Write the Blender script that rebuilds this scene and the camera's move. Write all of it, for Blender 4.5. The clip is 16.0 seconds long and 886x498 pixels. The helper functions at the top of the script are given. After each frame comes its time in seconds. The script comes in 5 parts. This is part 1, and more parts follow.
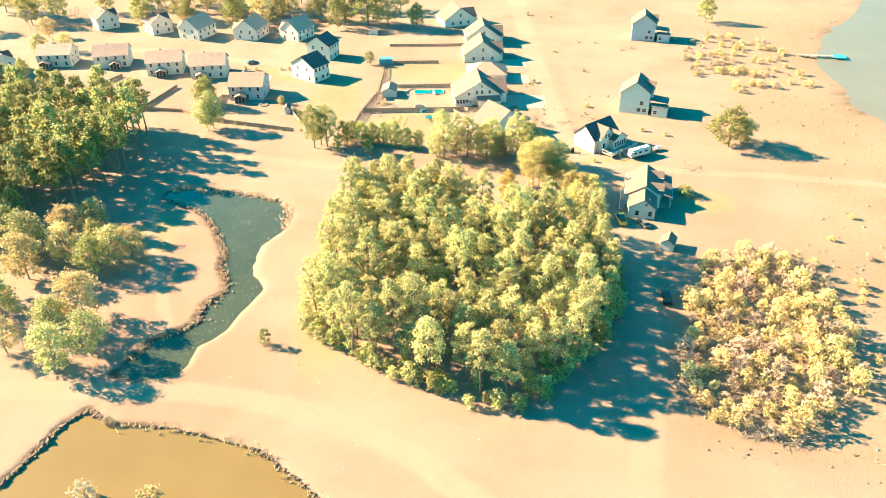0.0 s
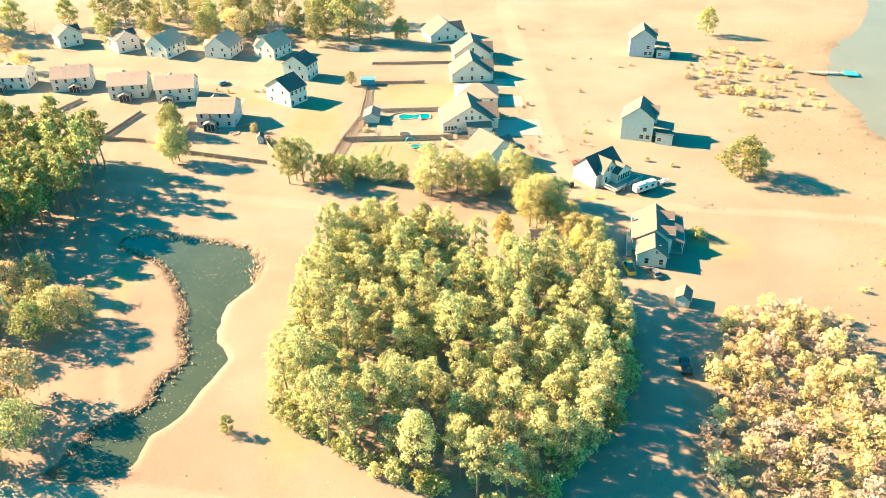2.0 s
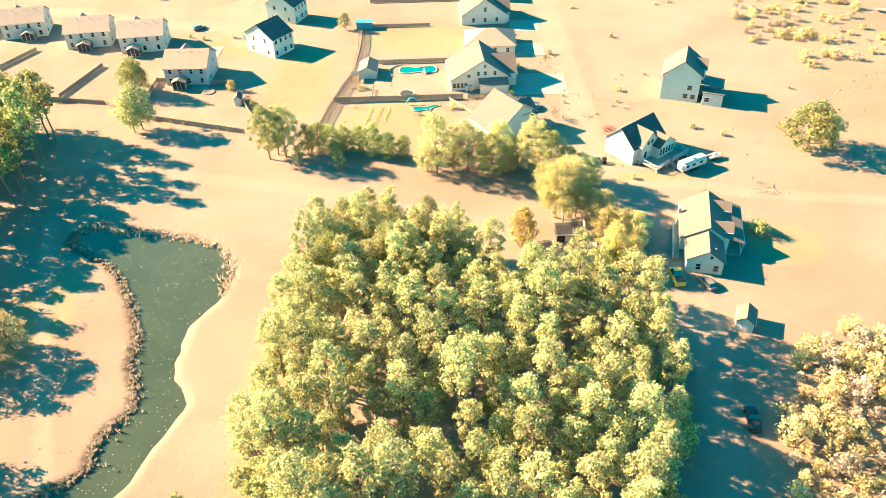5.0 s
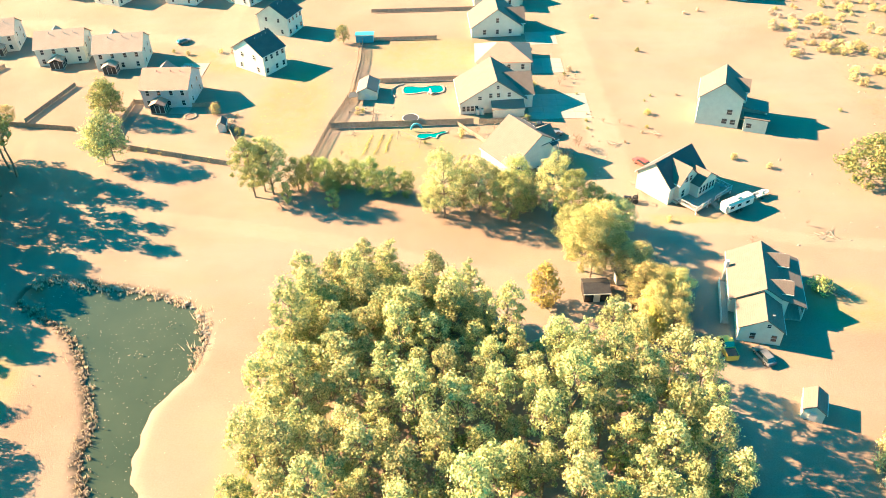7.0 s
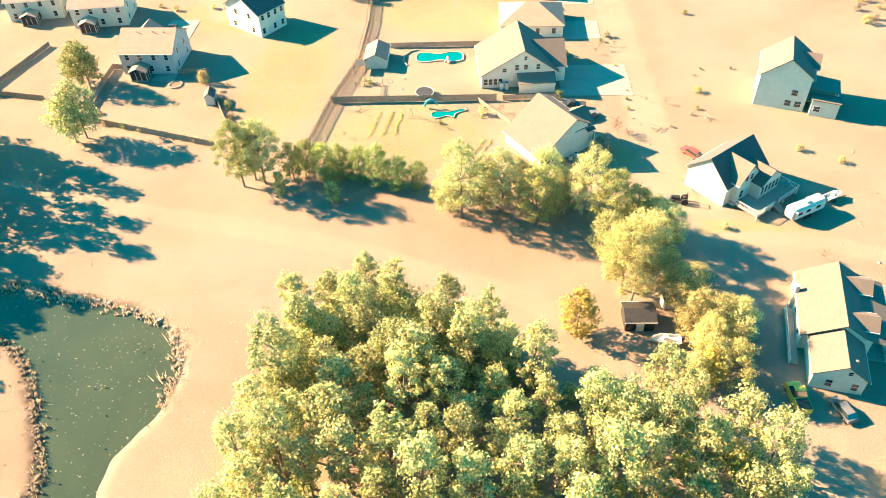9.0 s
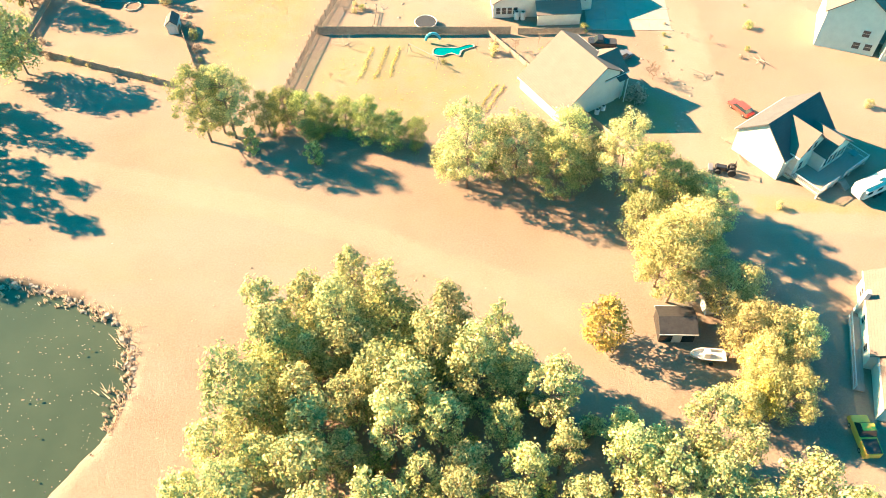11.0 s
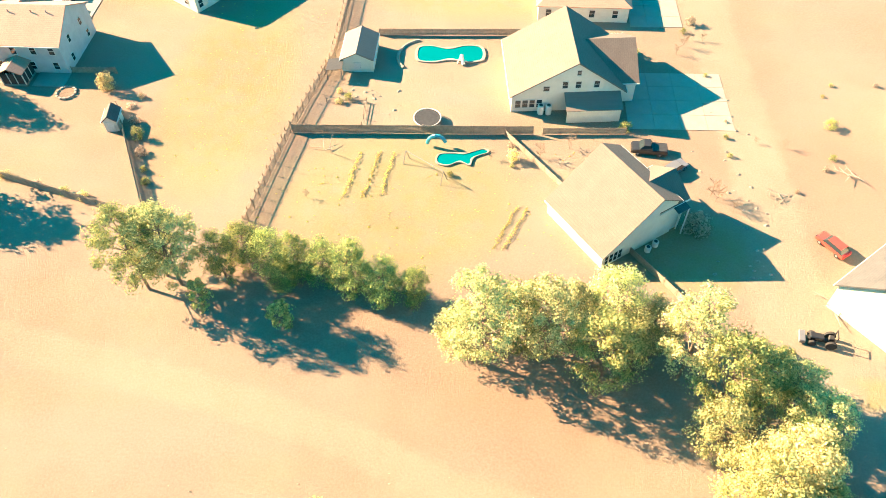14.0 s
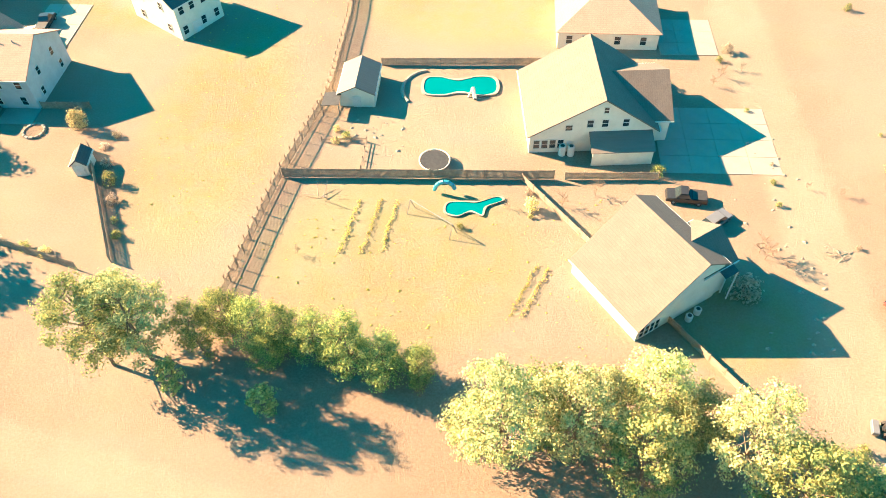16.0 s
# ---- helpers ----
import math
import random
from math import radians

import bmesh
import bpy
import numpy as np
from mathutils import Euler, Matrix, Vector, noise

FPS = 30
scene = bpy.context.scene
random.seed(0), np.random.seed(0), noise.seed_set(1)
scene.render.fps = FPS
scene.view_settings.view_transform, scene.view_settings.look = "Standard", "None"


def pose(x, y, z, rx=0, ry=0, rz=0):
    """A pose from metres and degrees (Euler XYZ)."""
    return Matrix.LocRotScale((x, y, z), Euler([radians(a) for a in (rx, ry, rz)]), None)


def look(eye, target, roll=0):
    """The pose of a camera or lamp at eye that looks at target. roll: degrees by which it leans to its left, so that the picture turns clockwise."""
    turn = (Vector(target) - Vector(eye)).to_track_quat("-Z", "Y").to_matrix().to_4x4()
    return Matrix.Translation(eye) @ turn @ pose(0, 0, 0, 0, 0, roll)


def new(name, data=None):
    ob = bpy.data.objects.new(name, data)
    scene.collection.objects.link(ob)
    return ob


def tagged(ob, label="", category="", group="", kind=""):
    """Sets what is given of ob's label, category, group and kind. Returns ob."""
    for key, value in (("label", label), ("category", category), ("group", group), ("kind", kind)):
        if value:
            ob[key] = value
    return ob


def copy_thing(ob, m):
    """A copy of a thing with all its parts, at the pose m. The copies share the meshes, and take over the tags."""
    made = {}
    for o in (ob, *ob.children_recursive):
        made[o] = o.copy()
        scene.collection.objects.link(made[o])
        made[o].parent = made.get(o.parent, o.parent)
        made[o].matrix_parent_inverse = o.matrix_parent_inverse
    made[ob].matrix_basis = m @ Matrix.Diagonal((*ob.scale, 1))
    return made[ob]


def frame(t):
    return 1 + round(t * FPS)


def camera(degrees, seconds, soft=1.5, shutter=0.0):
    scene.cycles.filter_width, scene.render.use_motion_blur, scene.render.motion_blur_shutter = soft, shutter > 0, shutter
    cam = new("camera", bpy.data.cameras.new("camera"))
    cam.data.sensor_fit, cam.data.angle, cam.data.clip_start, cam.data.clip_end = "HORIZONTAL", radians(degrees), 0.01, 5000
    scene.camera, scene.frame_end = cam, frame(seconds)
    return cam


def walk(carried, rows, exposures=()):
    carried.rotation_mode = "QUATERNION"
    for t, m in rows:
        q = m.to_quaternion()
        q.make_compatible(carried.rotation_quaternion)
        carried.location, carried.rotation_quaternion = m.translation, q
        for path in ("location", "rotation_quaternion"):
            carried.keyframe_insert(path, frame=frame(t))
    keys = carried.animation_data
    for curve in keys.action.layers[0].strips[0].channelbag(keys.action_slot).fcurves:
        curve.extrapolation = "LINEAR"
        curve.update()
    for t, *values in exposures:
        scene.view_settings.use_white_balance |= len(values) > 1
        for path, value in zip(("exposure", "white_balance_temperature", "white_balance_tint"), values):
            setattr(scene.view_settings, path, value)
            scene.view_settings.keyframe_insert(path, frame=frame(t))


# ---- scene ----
cam = camera(60.9, 16.0, 0.5)
PATH = [
    (0, (0.677, -1.274, 105.732), (0.624, 0.412, 104.656), -0.8),
    (0.5, (0.413, 5.196, 105.805), (0.362, 6.881, 104.728), -0.8),
    (1, (0.215, 11.568, 105.835), (0.165, 13.252, 104.757), -0.7),
    (1.5, (0.085, 17.848, 105.808), (0.064, 19.532, 104.73), -0.8),
    (2, (0.026, 24.054, 105.695), (0.005, 25.739, 104.617), -0.8),
    (2.5, (0.041, 30.223, 105.458), (0.007, 31.91, 104.383), -0.9),
    (3, (0.121, 36.408, 105.066), (0.085, 38.065, 103.946), -1.0),
    (5.5, (0.509, 68.352, 100.708), (0.453, 69.907, 99.452), -1.8),
    (6, (0.365, 74.778, 99.479), (0.304, 76.332, 98.221), -1.9),
    (6.5, (0.133, 81.144, 98.199), (0.07, 82.698, 96.942), -2.0),
    (7, (-0.151, 87.442, 96.899), (-0.222, 88.996, 95.642), -2.1),
    (7.5, (-0.454, 93.683, 95.599), (-0.533, 95.21, 94.31), -2.1),
    (8, (-0.749, 99.887, 94.309), (-0.839, 101.379, 92.981), -2.2),
    (8.5, (-1.03, 106.037, 93.018), (-1.128, 107.531, 91.692), -2.2),
    (9, (-1.304, 112.122, 91.719), (-1.412, 113.575, 90.349), -2.1),
    (11.5, (-3.161, 142.824, 85.078), (-3.262, 144.056, 83.506), -1.4),
    (12, (-3.702, 149.175, 83.725), (-3.802, 150.408, 82.153), -1.3),
    (12.5, (-4.277, 155.458, 82.372), (-4.377, 156.693, 80.802), -1.2),
    (13, (-4.859, 161.503, 81.019), (-4.959, 162.742, 79.453), -1.2),
    (13.5, (-5.417, 167.122, 79.66), (-5.518, 168.369, 78.099), -1.2),
    (14, (-5.919, 172.158, 78.282), (-6.023, 173.41, 76.727), -1.3),
    (14.5, (-6.336, 176.52, 76.876), (-6.445, 177.775, 75.323), -1.4),
    (15, (-6.647, 180.196, 75.433), (-6.761, 181.453, 73.882), -1.6),
    (15.5, (-6.835, 183.221, 73.953), (-6.956, 184.481, 72.405), -1.8),
    (16, (-6.896, 185.62, 72.435), (-7.025, 186.889, 70.895), -2.1),
]
walk(cam, [(t, look(eye, target, roll)) for t, eye, target, roll in PATH], exposures=[(0.0, 3.2), (16.0, 3.2)])

# ---- light ----
SUN_TO = Vector((-0.852, 0.278, 0.447)).normalized()      # towards the low sun
elevation = math.asin(SUN_TO.z)
world = bpy.data.worlds.new("sky")
scene.world = world
world.use_nodes = True
wn, wl = world.node_tree.nodes, world.node_tree.links
wn.clear()
sky = wn.new("ShaderNodeTexSky")
sky.sky_type = "NISHITA"
sky.sun_disc = False
sky.sun_elevation = elevation
sky.sun_rotation = math.atan2(SUN_TO.x, SUN_TO.y)
tint = wn.new("ShaderNodeMix")
tint.data_type, tint.blend_type = "RGBA", "MULTIPLY"
tint.inputs["Factor"].default_value = 1.0
tint.inputs["B"].default_value = (0.0, 0.83, 0.90, 1)
back = wn.new("ShaderNodeBackground")
back.inputs["Strength"].default_value = 0.053
wout = wn.new("ShaderNodeOutputWorld")
wl.new(sky.outputs[0], tint.inputs["A"])
wl.new(tint.outputs["Result"], back.inputs["Color"])
wl.new(back.outputs[0], wout.inputs["Surface"])

sun = new("sun", bpy.data.lights.new("sun", "SUN"))
sun.data.energy, sun.data.angle, sun.data.color = 5.0, radians(0.5), (1.0, 0.642, 0.355)
sun.matrix_world = look(SUN_TO * 300, (0, 0, 0))


# ---- materials ----
def nodes_of(name):
    m = bpy.data.materials.new(name)
    m.use_nodes = True
    nt = m.node_tree
    return m, nt, nt.nodes["Principled BSDF"]


def mix_rgb(nt, fac, a, b, blend="MIX"):
    n = nt.nodes.new("ShaderNodeMix")
    n.data_type, n.blend_type = "RGBA", blend
    for key, value in (("Factor", fac), ("A", a), ("B", b)):
        if hasattr(value, "links"):
            nt.links.new(value, n.inputs[key])
        elif isinstance(value, (int, float)):
            n.inputs[key].default_value = value
        else:
            n.inputs[key].default_value = (*value[:3], 1)
    return n.outputs["Result"]


def noise_of(nt, scale, detail=4.0, rough=0.6, lo=0.35, hi=0.65, stretch=None, coord="Object"):
    tc = nt.nodes.new("ShaderNodeTexCoord")
    n = nt.nodes.new("ShaderNodeTexNoise")
    n.inputs["Scale"].default_value, n.inputs["Detail"].default_value, n.inputs["Roughness"].default_value = scale, detail, rough
    vec = tc.outputs[coord]
    if stretch:
        mp = nt.nodes.new("ShaderNodeMapping")
        mp.inputs["Scale"].default_value = stretch
        nt.links.new(vec, mp.inputs["Vector"])
        vec = mp.outputs[0]
    nt.links.new(vec, n.inputs["Vector"])
    r = nt.nodes.new("ShaderNodeMapRange")
    r.inputs[1].default_value, r.inputs[2].default_value = lo, hi
    nt.links.new(n.outputs[0], r.inputs[0])
    return r.outputs[0]


def bump_of(nt, bsdf, height, strength, distance):
    b = nt.nodes.new("ShaderNodeBump")
    b.inputs["Strength"].default_value, b.inputs["Distance"].default_value = strength, distance
    nt.links.new(height, b.inputs["Height"])
    nt.links.new(b.outputs[0], bsdf.inputs["Normal"])


def surface(name, a, b, scale=3.0, fine=40.0, rough=0.8, metal=0.0, bump=0.3, dist=0.01, vary=0.0, stretch=None):
    """A surface of two tones in broad patches, with fine grain and relief."""
    m, nt, p = nodes_of(name)
    broad, grain = noise_of(nt, scale, stretch=stretch), noise_of(nt, fine, 3.0)
    col = mix_rgb(nt, broad, a, b)
    col = mix_rgb(nt, grain, col, mix_rgb(nt, 1.0, col, (0.82, 0.82, 0.82), "MULTIPLY"))
    if vary:
        info = nt.nodes.new("ShaderNodeObjectInfo")
        hsv = nt.nodes.new("ShaderNodeHueSaturation")
        r = nt.nodes.new("ShaderNodeMapRange")
        r.inputs[3].default_value, r.inputs[4].default_value = 1 - vary, 1 + vary
        nt.links.new(info.outputs["Random"], r.inputs[0])
        nt.links.new(r.outputs[0], hsv.inputs["Value"])
        nt.links.new(col, hsv.inputs["Color"])
        col = hsv.outputs[0]
    nt.links.new(col, p.inputs["Base Color"])
    p.inputs["Roughness"].default_value, p.inputs["Metallic"].default_value = rough, metal
    if bump:
        bump_of(nt, p, grain, bump, dist)
    return m


def leafy(name, a, b, sat=1.0):
    """Foliage: tone by plant and by leaf, with light shining through."""
    m, nt, p = nodes_of(name)
    geo, info = nt.nodes.new("ShaderNodeNewGeometry"), nt.nodes.new("ShaderNodeObjectInfo")
    col = mix_rgb(nt, geo.outputs["Random Per Island"], a, b)
    hsv = nt.nodes.new("ShaderNodeHueSaturation")
    r, h = nt.nodes.new("ShaderNodeMapRange"), nt.nodes.new("ShaderNodeMapRange")
    r.inputs[3].default_value, r.inputs[4].default_value = 0.70, 1.28
    h.inputs[3].default_value, h.inputs[4].default_value = 0.485, 0.515
    nt.links.new(info.outputs["Random"], r.inputs[0])
    mul = nt.nodes.new("ShaderNodeMath")
    mul.operation = "FRACT"
    big = nt.nodes.new("ShaderNodeMath")
    big.operation = "MULTIPLY"
    big.inputs[1].default_value = 17.3
    nt.links.new(info.outputs["Random"], big.inputs[0])
    nt.links.new(big.outputs[0], mul.inputs[0])
    nt.links.new(mul.outputs[0], h.inputs[0])
    nt.links.new(r.outputs[0], hsv.inputs["Value"])
    nt.links.new(h.outputs[0], hsv.inputs["Hue"])
    hsv.inputs["Saturation"].default_value = sat
    nt.links.new(col, hsv.inputs["Color"])
    nt.links.new(hsv.outputs[0], p.inputs["Base Color"])
    p.inputs["Roughness"].default_value = 0.6
    p.inputs["Specular IOR Level"].default_value = 0.06
    tr = nt.nodes.new("ShaderNodeBsdfTranslucent")
    glow = mix_rgb(nt, 1.0, hsv.outputs[0], (1.0, 0.95, 0.7), "ADD")
    nt.links.new(mix_rgb(nt, 0.12, hsv.outputs[0], glow), tr.inputs["Color"])
    ms = nt.nodes.new("ShaderNodeMixShader")
    ms.inputs[0].default_value = 0.30
    out = nt.nodes["Material Output"]
    nt.links.new(p.outputs[0], ms.inputs[1])
    nt.links.new(tr.outputs[0], ms.inputs[2])
    nt.links.new(ms.outputs[0], out.inputs["Surface"])
    return m


def water(name, deep, shallow, rough, ripple):
    m, nt, p = nodes_of(name)
    col = mix_rgb(nt, noise_of(nt, 0.06, 5.0), deep, shallow)
    nt.links.new(col, p.inputs["Base Color"])
    p.inputs["Roughness"].default_value = rough
    p.inputs["IOR"].default_value = 1.33
    bump_of(nt, p, noise_of(nt, 1.6, 5.0, stretch=(1, 1.6, 1)), ripple, 0.03)
    return m


def shingle(name, a, b):
    """Asphalt shingles: courses and tabs in relief, patchy granules."""
    m, nt, p = nodes_of(name)
    broad, grain = noise_of(nt, 0.5), noise_of(nt, 9.0, 6.0)
    col = mix_rgb(nt, broad, a, b)
    col = mix_rgb(nt, grain, col, mix_rgb(nt, 1.0, col, (0.75, 0.75, 0.77), "MULTIPLY"))
    tc = nt.nodes.new("ShaderNodeTexCoord")
    br = nt.nodes.new("ShaderNodeTexBrick")
    br.inputs["Scale"].default_value = 1.0
    br.inputs["Brick Width"].default_value, br.inputs["Row Height"].default_value, br.inputs["Mortar Size"].default_value = 0.9, 0.3, 0.02
    br.inputs["Color1"].default_value, br.inputs["Color2"].default_value = (0.85, 0.85, 0.85, 1), (1, 1, 1, 1)
    br.inputs["Mortar"].default_value = (0.5, 0.5, 0.5, 1)
    nt.links.new(tc.outputs["Object"], br.inputs["Vector"])
    col = mix_rgb(nt, 0.4, col, br.outputs["Color"], "MULTIPLY")
    nt.links.new(col, p.inputs["Base Color"])
    p.inputs["Roughness"].default_value = 0.9
    bump_of(nt, p, br.outputs["Color"], 0.3, 0.02)
    return m


def siding(name, a, b):
    """Lapped boards, one course every 0.15 m."""
    m, nt, p = nodes_of(name)
    tc = nt.nodes.new("ShaderNodeTexCoord")
    wv = nt.nodes.new("ShaderNodeTexWave")
    wv.bands_direction, wv.wave_profile = "Z", "SAW"
    wv.inputs["Scale"].default_value = 1.05
    nt.links.new(tc.outputs["Object"], wv.inputs["Vector"])
    col = mix_rgb(nt, noise_of(nt, 0.8), a, b)
    col = mix_rgb(nt, noise_of(nt, 12.0), col, mix_rgb(nt, 1.0, col, (0.9, 0.9, 0.9), "MULTIPLY"))
    nt.links.new(col, p.inputs["Base Color"])
    p.inputs["Roughness"].default_value = 0.65
    bump_of(nt, p, wv.outputs["Fac"], 0.5, 0.02)
    return m


def ground_material():
    m, nt, p = nodes_of("dry_grass_ground")
    at = nt.nodes.new("ShaderNodeAttribute")
    at.attribute_name = "zones"
    sep = nt.nodes.new("ShaderNodeSeparateColor")
    nt.links.new(at.outputs["Color"], sep.inputs[0])
    broad, mid, fine = noise_of(nt, 0.035, 5.0), noise_of(nt, 0.35, 6.0), noise_of(nt, 3.4, 8.0, 0.85, 0.3, 0.66)
    streak = noise_of(nt, 0.12, 5.0, stretch=(0.5, 2.2, 1))
    field = mix_rgb(nt, broad, (0.231, 0.190, 0.156), (0.222, 0.196, 0.143))
    field = mix_rgb(nt, streak, field, (0.235, 0.199, 0.165))
    field = mix_rgb(nt, noise_of(nt, 0.022, 4.0, 0.6, 0.42, 0.68), field, (0.230, 0.166, 0.128))
    lawn = mix_rgb(nt, mid, (0.224, 0.200, 0.140), (0.216, 0.196, 0.108))
    track = mix_rgb(nt, mid, (0.246, 0.215, 0.172), (0.236, 0.206, 0.161))
    marsh = mix_rgb(nt, mid, (0.231, 0.181, 0.144), (0.209, 0.181, 0.122))
    marsh = mix_rgb(nt, noise_of(nt, 0.9, 6.0, 0.7, 0.55, 0.68), marsh, (0.150, 0.120, 0.092))

    def gate(channel, width=0.35):
        """A zone's edge, broken up by the middle noise."""
        a = nt.nodes.new("ShaderNodeMath")
        a.operation = "MULTIPLY_ADD"
        a.inputs[1].default_value, a.inputs[2].default_value = width, 0.0
        nt.links.new(mid, a.inputs[0])
        s = nt.nodes.new("ShaderNodeMath")
        s.operation = "SUBTRACT"
        nt.links.new(channel, s.inputs[0])
        nt.links.new(a.outputs[0], s.inputs[1])
        r = nt.nodes.new("ShaderNodeMapRange")
        r.inputs[1].default_value, r.inputs[2].default_value = 0.0, 0.65
        nt.links.new(s.outputs[0], r.inputs[0])
        return r.outputs[0]

    col = mix_rgb(nt, gate(sep.outputs[1]), field, lawn)
    col = mix_rgb(nt, gate(sep.outputs[2]), col, marsh)
    col = mix_rgb(nt, gate(sep.outputs[0]), col, track)
    col = mix_rgb(nt, gate(at.outputs["Alpha"], 0.3), col, (0.096, 0.081, 0.059))
    coarse = noise_of(nt, 0.03, 4.0, 0.6, 0.42, 0.62)
    worn = mix_rgb(nt, coarse, (0.80, 0.76, 0.72), (0.60, 0.52, 0.46))
    col = mix_rgb(nt, fine, mix_rgb(nt, 1.0, col, worn, "MULTIPLY"), col)
    flecks = noise_of(nt, 1.3, 7.0, 0.75, 0.66, 0.72)
    col = mix_rgb(nt, flecks, col, mix_rgb(nt, 1.0, col, (0.62, 0.55, 0.47), "MULTIPLY"))
    nt.links.new(col, p.inputs["Base Color"])
    p.inputs["Roughness"].default_value = 0.95
    p.inputs["Specular IOR Level"].default_value = 0.1
    bump_of(nt, p, fine, 0.6, 0.09)
    return m


M = {
    "ground": ground_material(),
    "pond": water("green_pond_water", (0.028, 0.042, 0.026), (0.04, 0.055, 0.034), 0.12, 0.15),
    "mud": water("muddy_water", (0.118, 0.090, 0.034), (0.130, 0.100, 0.040), 0.25, 0.1),
    "river": water("river_water", (0.105, 0.112, 0.085), (0.12, 0.128, 0.098), 0.35, 0.3),
    "pool": water("pool_water", (0.0, 0.125, 0.135), (0.0, 0.15, 0.16), 0.08, 0.1),
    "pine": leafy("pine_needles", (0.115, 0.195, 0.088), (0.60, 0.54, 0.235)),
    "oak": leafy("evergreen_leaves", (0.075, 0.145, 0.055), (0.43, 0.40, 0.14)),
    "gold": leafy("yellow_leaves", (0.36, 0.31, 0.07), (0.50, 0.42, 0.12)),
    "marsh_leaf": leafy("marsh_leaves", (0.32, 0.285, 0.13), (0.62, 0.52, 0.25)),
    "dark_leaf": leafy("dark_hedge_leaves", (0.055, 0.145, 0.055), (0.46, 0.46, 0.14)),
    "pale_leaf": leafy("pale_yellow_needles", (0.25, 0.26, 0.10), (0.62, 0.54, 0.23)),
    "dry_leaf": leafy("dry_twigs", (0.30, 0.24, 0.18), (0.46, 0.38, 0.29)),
    "bark": surface("pine_bark", (0.16, 0.11, 0.08), (0.24, 0.18, 0.13), 2.0, 14.0, 0.95, bump=0.8, dist=0.03),
    "deadwood": surface("dead_wood", (0.22, 0.19, 0.16), (0.30, 0.26, 0.22), 2.0, 14.0, 0.95, bump=0.6, dist=0.02),
    "roof_gray": shingle("light_gray_shingles", (0.132, 0.106, 0.090), (0.148, 0.119, 0.100)),
    "roof_tan": shingle("tan_shingles", (0.40, 0.225, 0.165), (0.44, 0.25, 0.185)),
    "roof_cream": shingle("cream_shingles", (0.40, 0.285, 0.215), (0.44, 0.315, 0.24)),
    "roof_dark": shingle("charcoal_and_shade_shingles", (0.065, 0.066, 0.068), (0.085, 0.085, 0.085)),
    "white": siding("white_siding", (0.52, 0.51, 0.43), (0.58, 0.57, 0.48)),
    "cream": siding("cream_siding", (0.56, 0.51, 0.43), (0.62, 0.57, 0.49)),
    "gray": siding("gray_siding", (0.38, 0.38, 0.38), (0.44, 0.44, 0.44)),
    "trim": surface("white_trim", (0.52, 0.50, 0.46), (0.58, 0.56, 0.52), 1.0, 20.0, 0.8, bump=0.1),
    "wood": surface("weathered_fence_wood", (0.22, 0.17, 0.13), (0.32, 0.26, 0.20), 1.5, 18.0, 0.9, bump=0.5, vary=0.1),
    "deck": surface("deck_boards", (0.24, 0.21, 0.18), (0.30, 0.27, 0.23), 1.0, 12.0, 0.85, stretch=(1, 8, 1)),
    "concrete": surface("concrete", (0.25, 0.222, 0.188), (0.28, 0.248, 0.21), 0.5, 10.0, 0.9, bump=0.2),
    "metal": surface("galvanised_metal", (0.17, 0.17, 0.17), (0.22, 0.22, 0.22), 2.0, 20.0, 0.6, 0.2, bump=0.1),
    "metal_roof": surface("pale_metal_roof", (0.140, 0.115, 0.098), (0.160, 0.130, 0.112), 0.6, 10.0, 0.7, 0.0, bump=0.1, stretch=(6, 0.4, 1)),
    "black": surface("black_plastic", (0.02, 0.02, 0.022), (0.035, 0.035, 0.035), 2.0, 20.0, 0.6, bump=0.1),
    "rubber": surface("tyre_rubber", (0.02, 0.02, 0.02), (0.03, 0.03, 0.03), 5.0, 30.0, 0.9),
    "tarp": surface("blue_tarp", (0.02, 0.28, 0.36), (0.03, 0.34, 0.42), 1.0, 10.0, 0.5),
    "stone": surface("garden_stone", (0.22, 0.20, 0.17), (0.32, 0.29, 0.25), 2.0, 12.0, 0.9, bump=0.7, dist=0.04, vary=0.15),
    "soil": surface("dark_soil", (0.10, 0.075, 0.055), (0.16, 0.12, 0.09), 2.0, 15.0, 0.95, bump=0.8, dist=0.03),
    "red": surface("red_paint", (0.50, 0.05, 0.04), (0.55, 0.07, 0.05), 0.5, 40.0, 0.3, bump=0.0),
    "carblack": surface("black_paint", (0.02, 0.022, 0.025), (0.03, 0.03, 0.032), 0.5, 40.0, 0.25, bump=0.0),
    "cargray": surface("gray_paint", (0.16, 0.17, 0.18), (0.20, 0.20, 0.21), 0.5, 40.0, 0.3, 0.3, bump=0.0),
    "carwhite": surface("white_paint", (0.72, 0.72, 0.70), (0.76, 0.76, 0.74), 0.5, 40.0, 0.3, bump=0.0),
    "yellow": surface("yellow_paint", (0.60, 0.40, 0.06), (0.64, 0.44, 0.08), 0.8, 30.0, 0.4, bump=0.0),
    "green": surface("green_plastic", (0.04, 0.25, 0.14), (0.05, 0.30, 0.17), 1.0, 20.0, 0.5, bump=0.0),
}


def glass_material():
    m, nt, p = nodes_of("window_glass")
    p.inputs["Base Color"].default_value = (0.02, 0.03, 0.035, 1)
    p.inputs["Roughness"].default_value = 0.05
    p.inputs["Specular IOR Level"].default_value = 0.8
    return m


M["glass"] = glass_material()


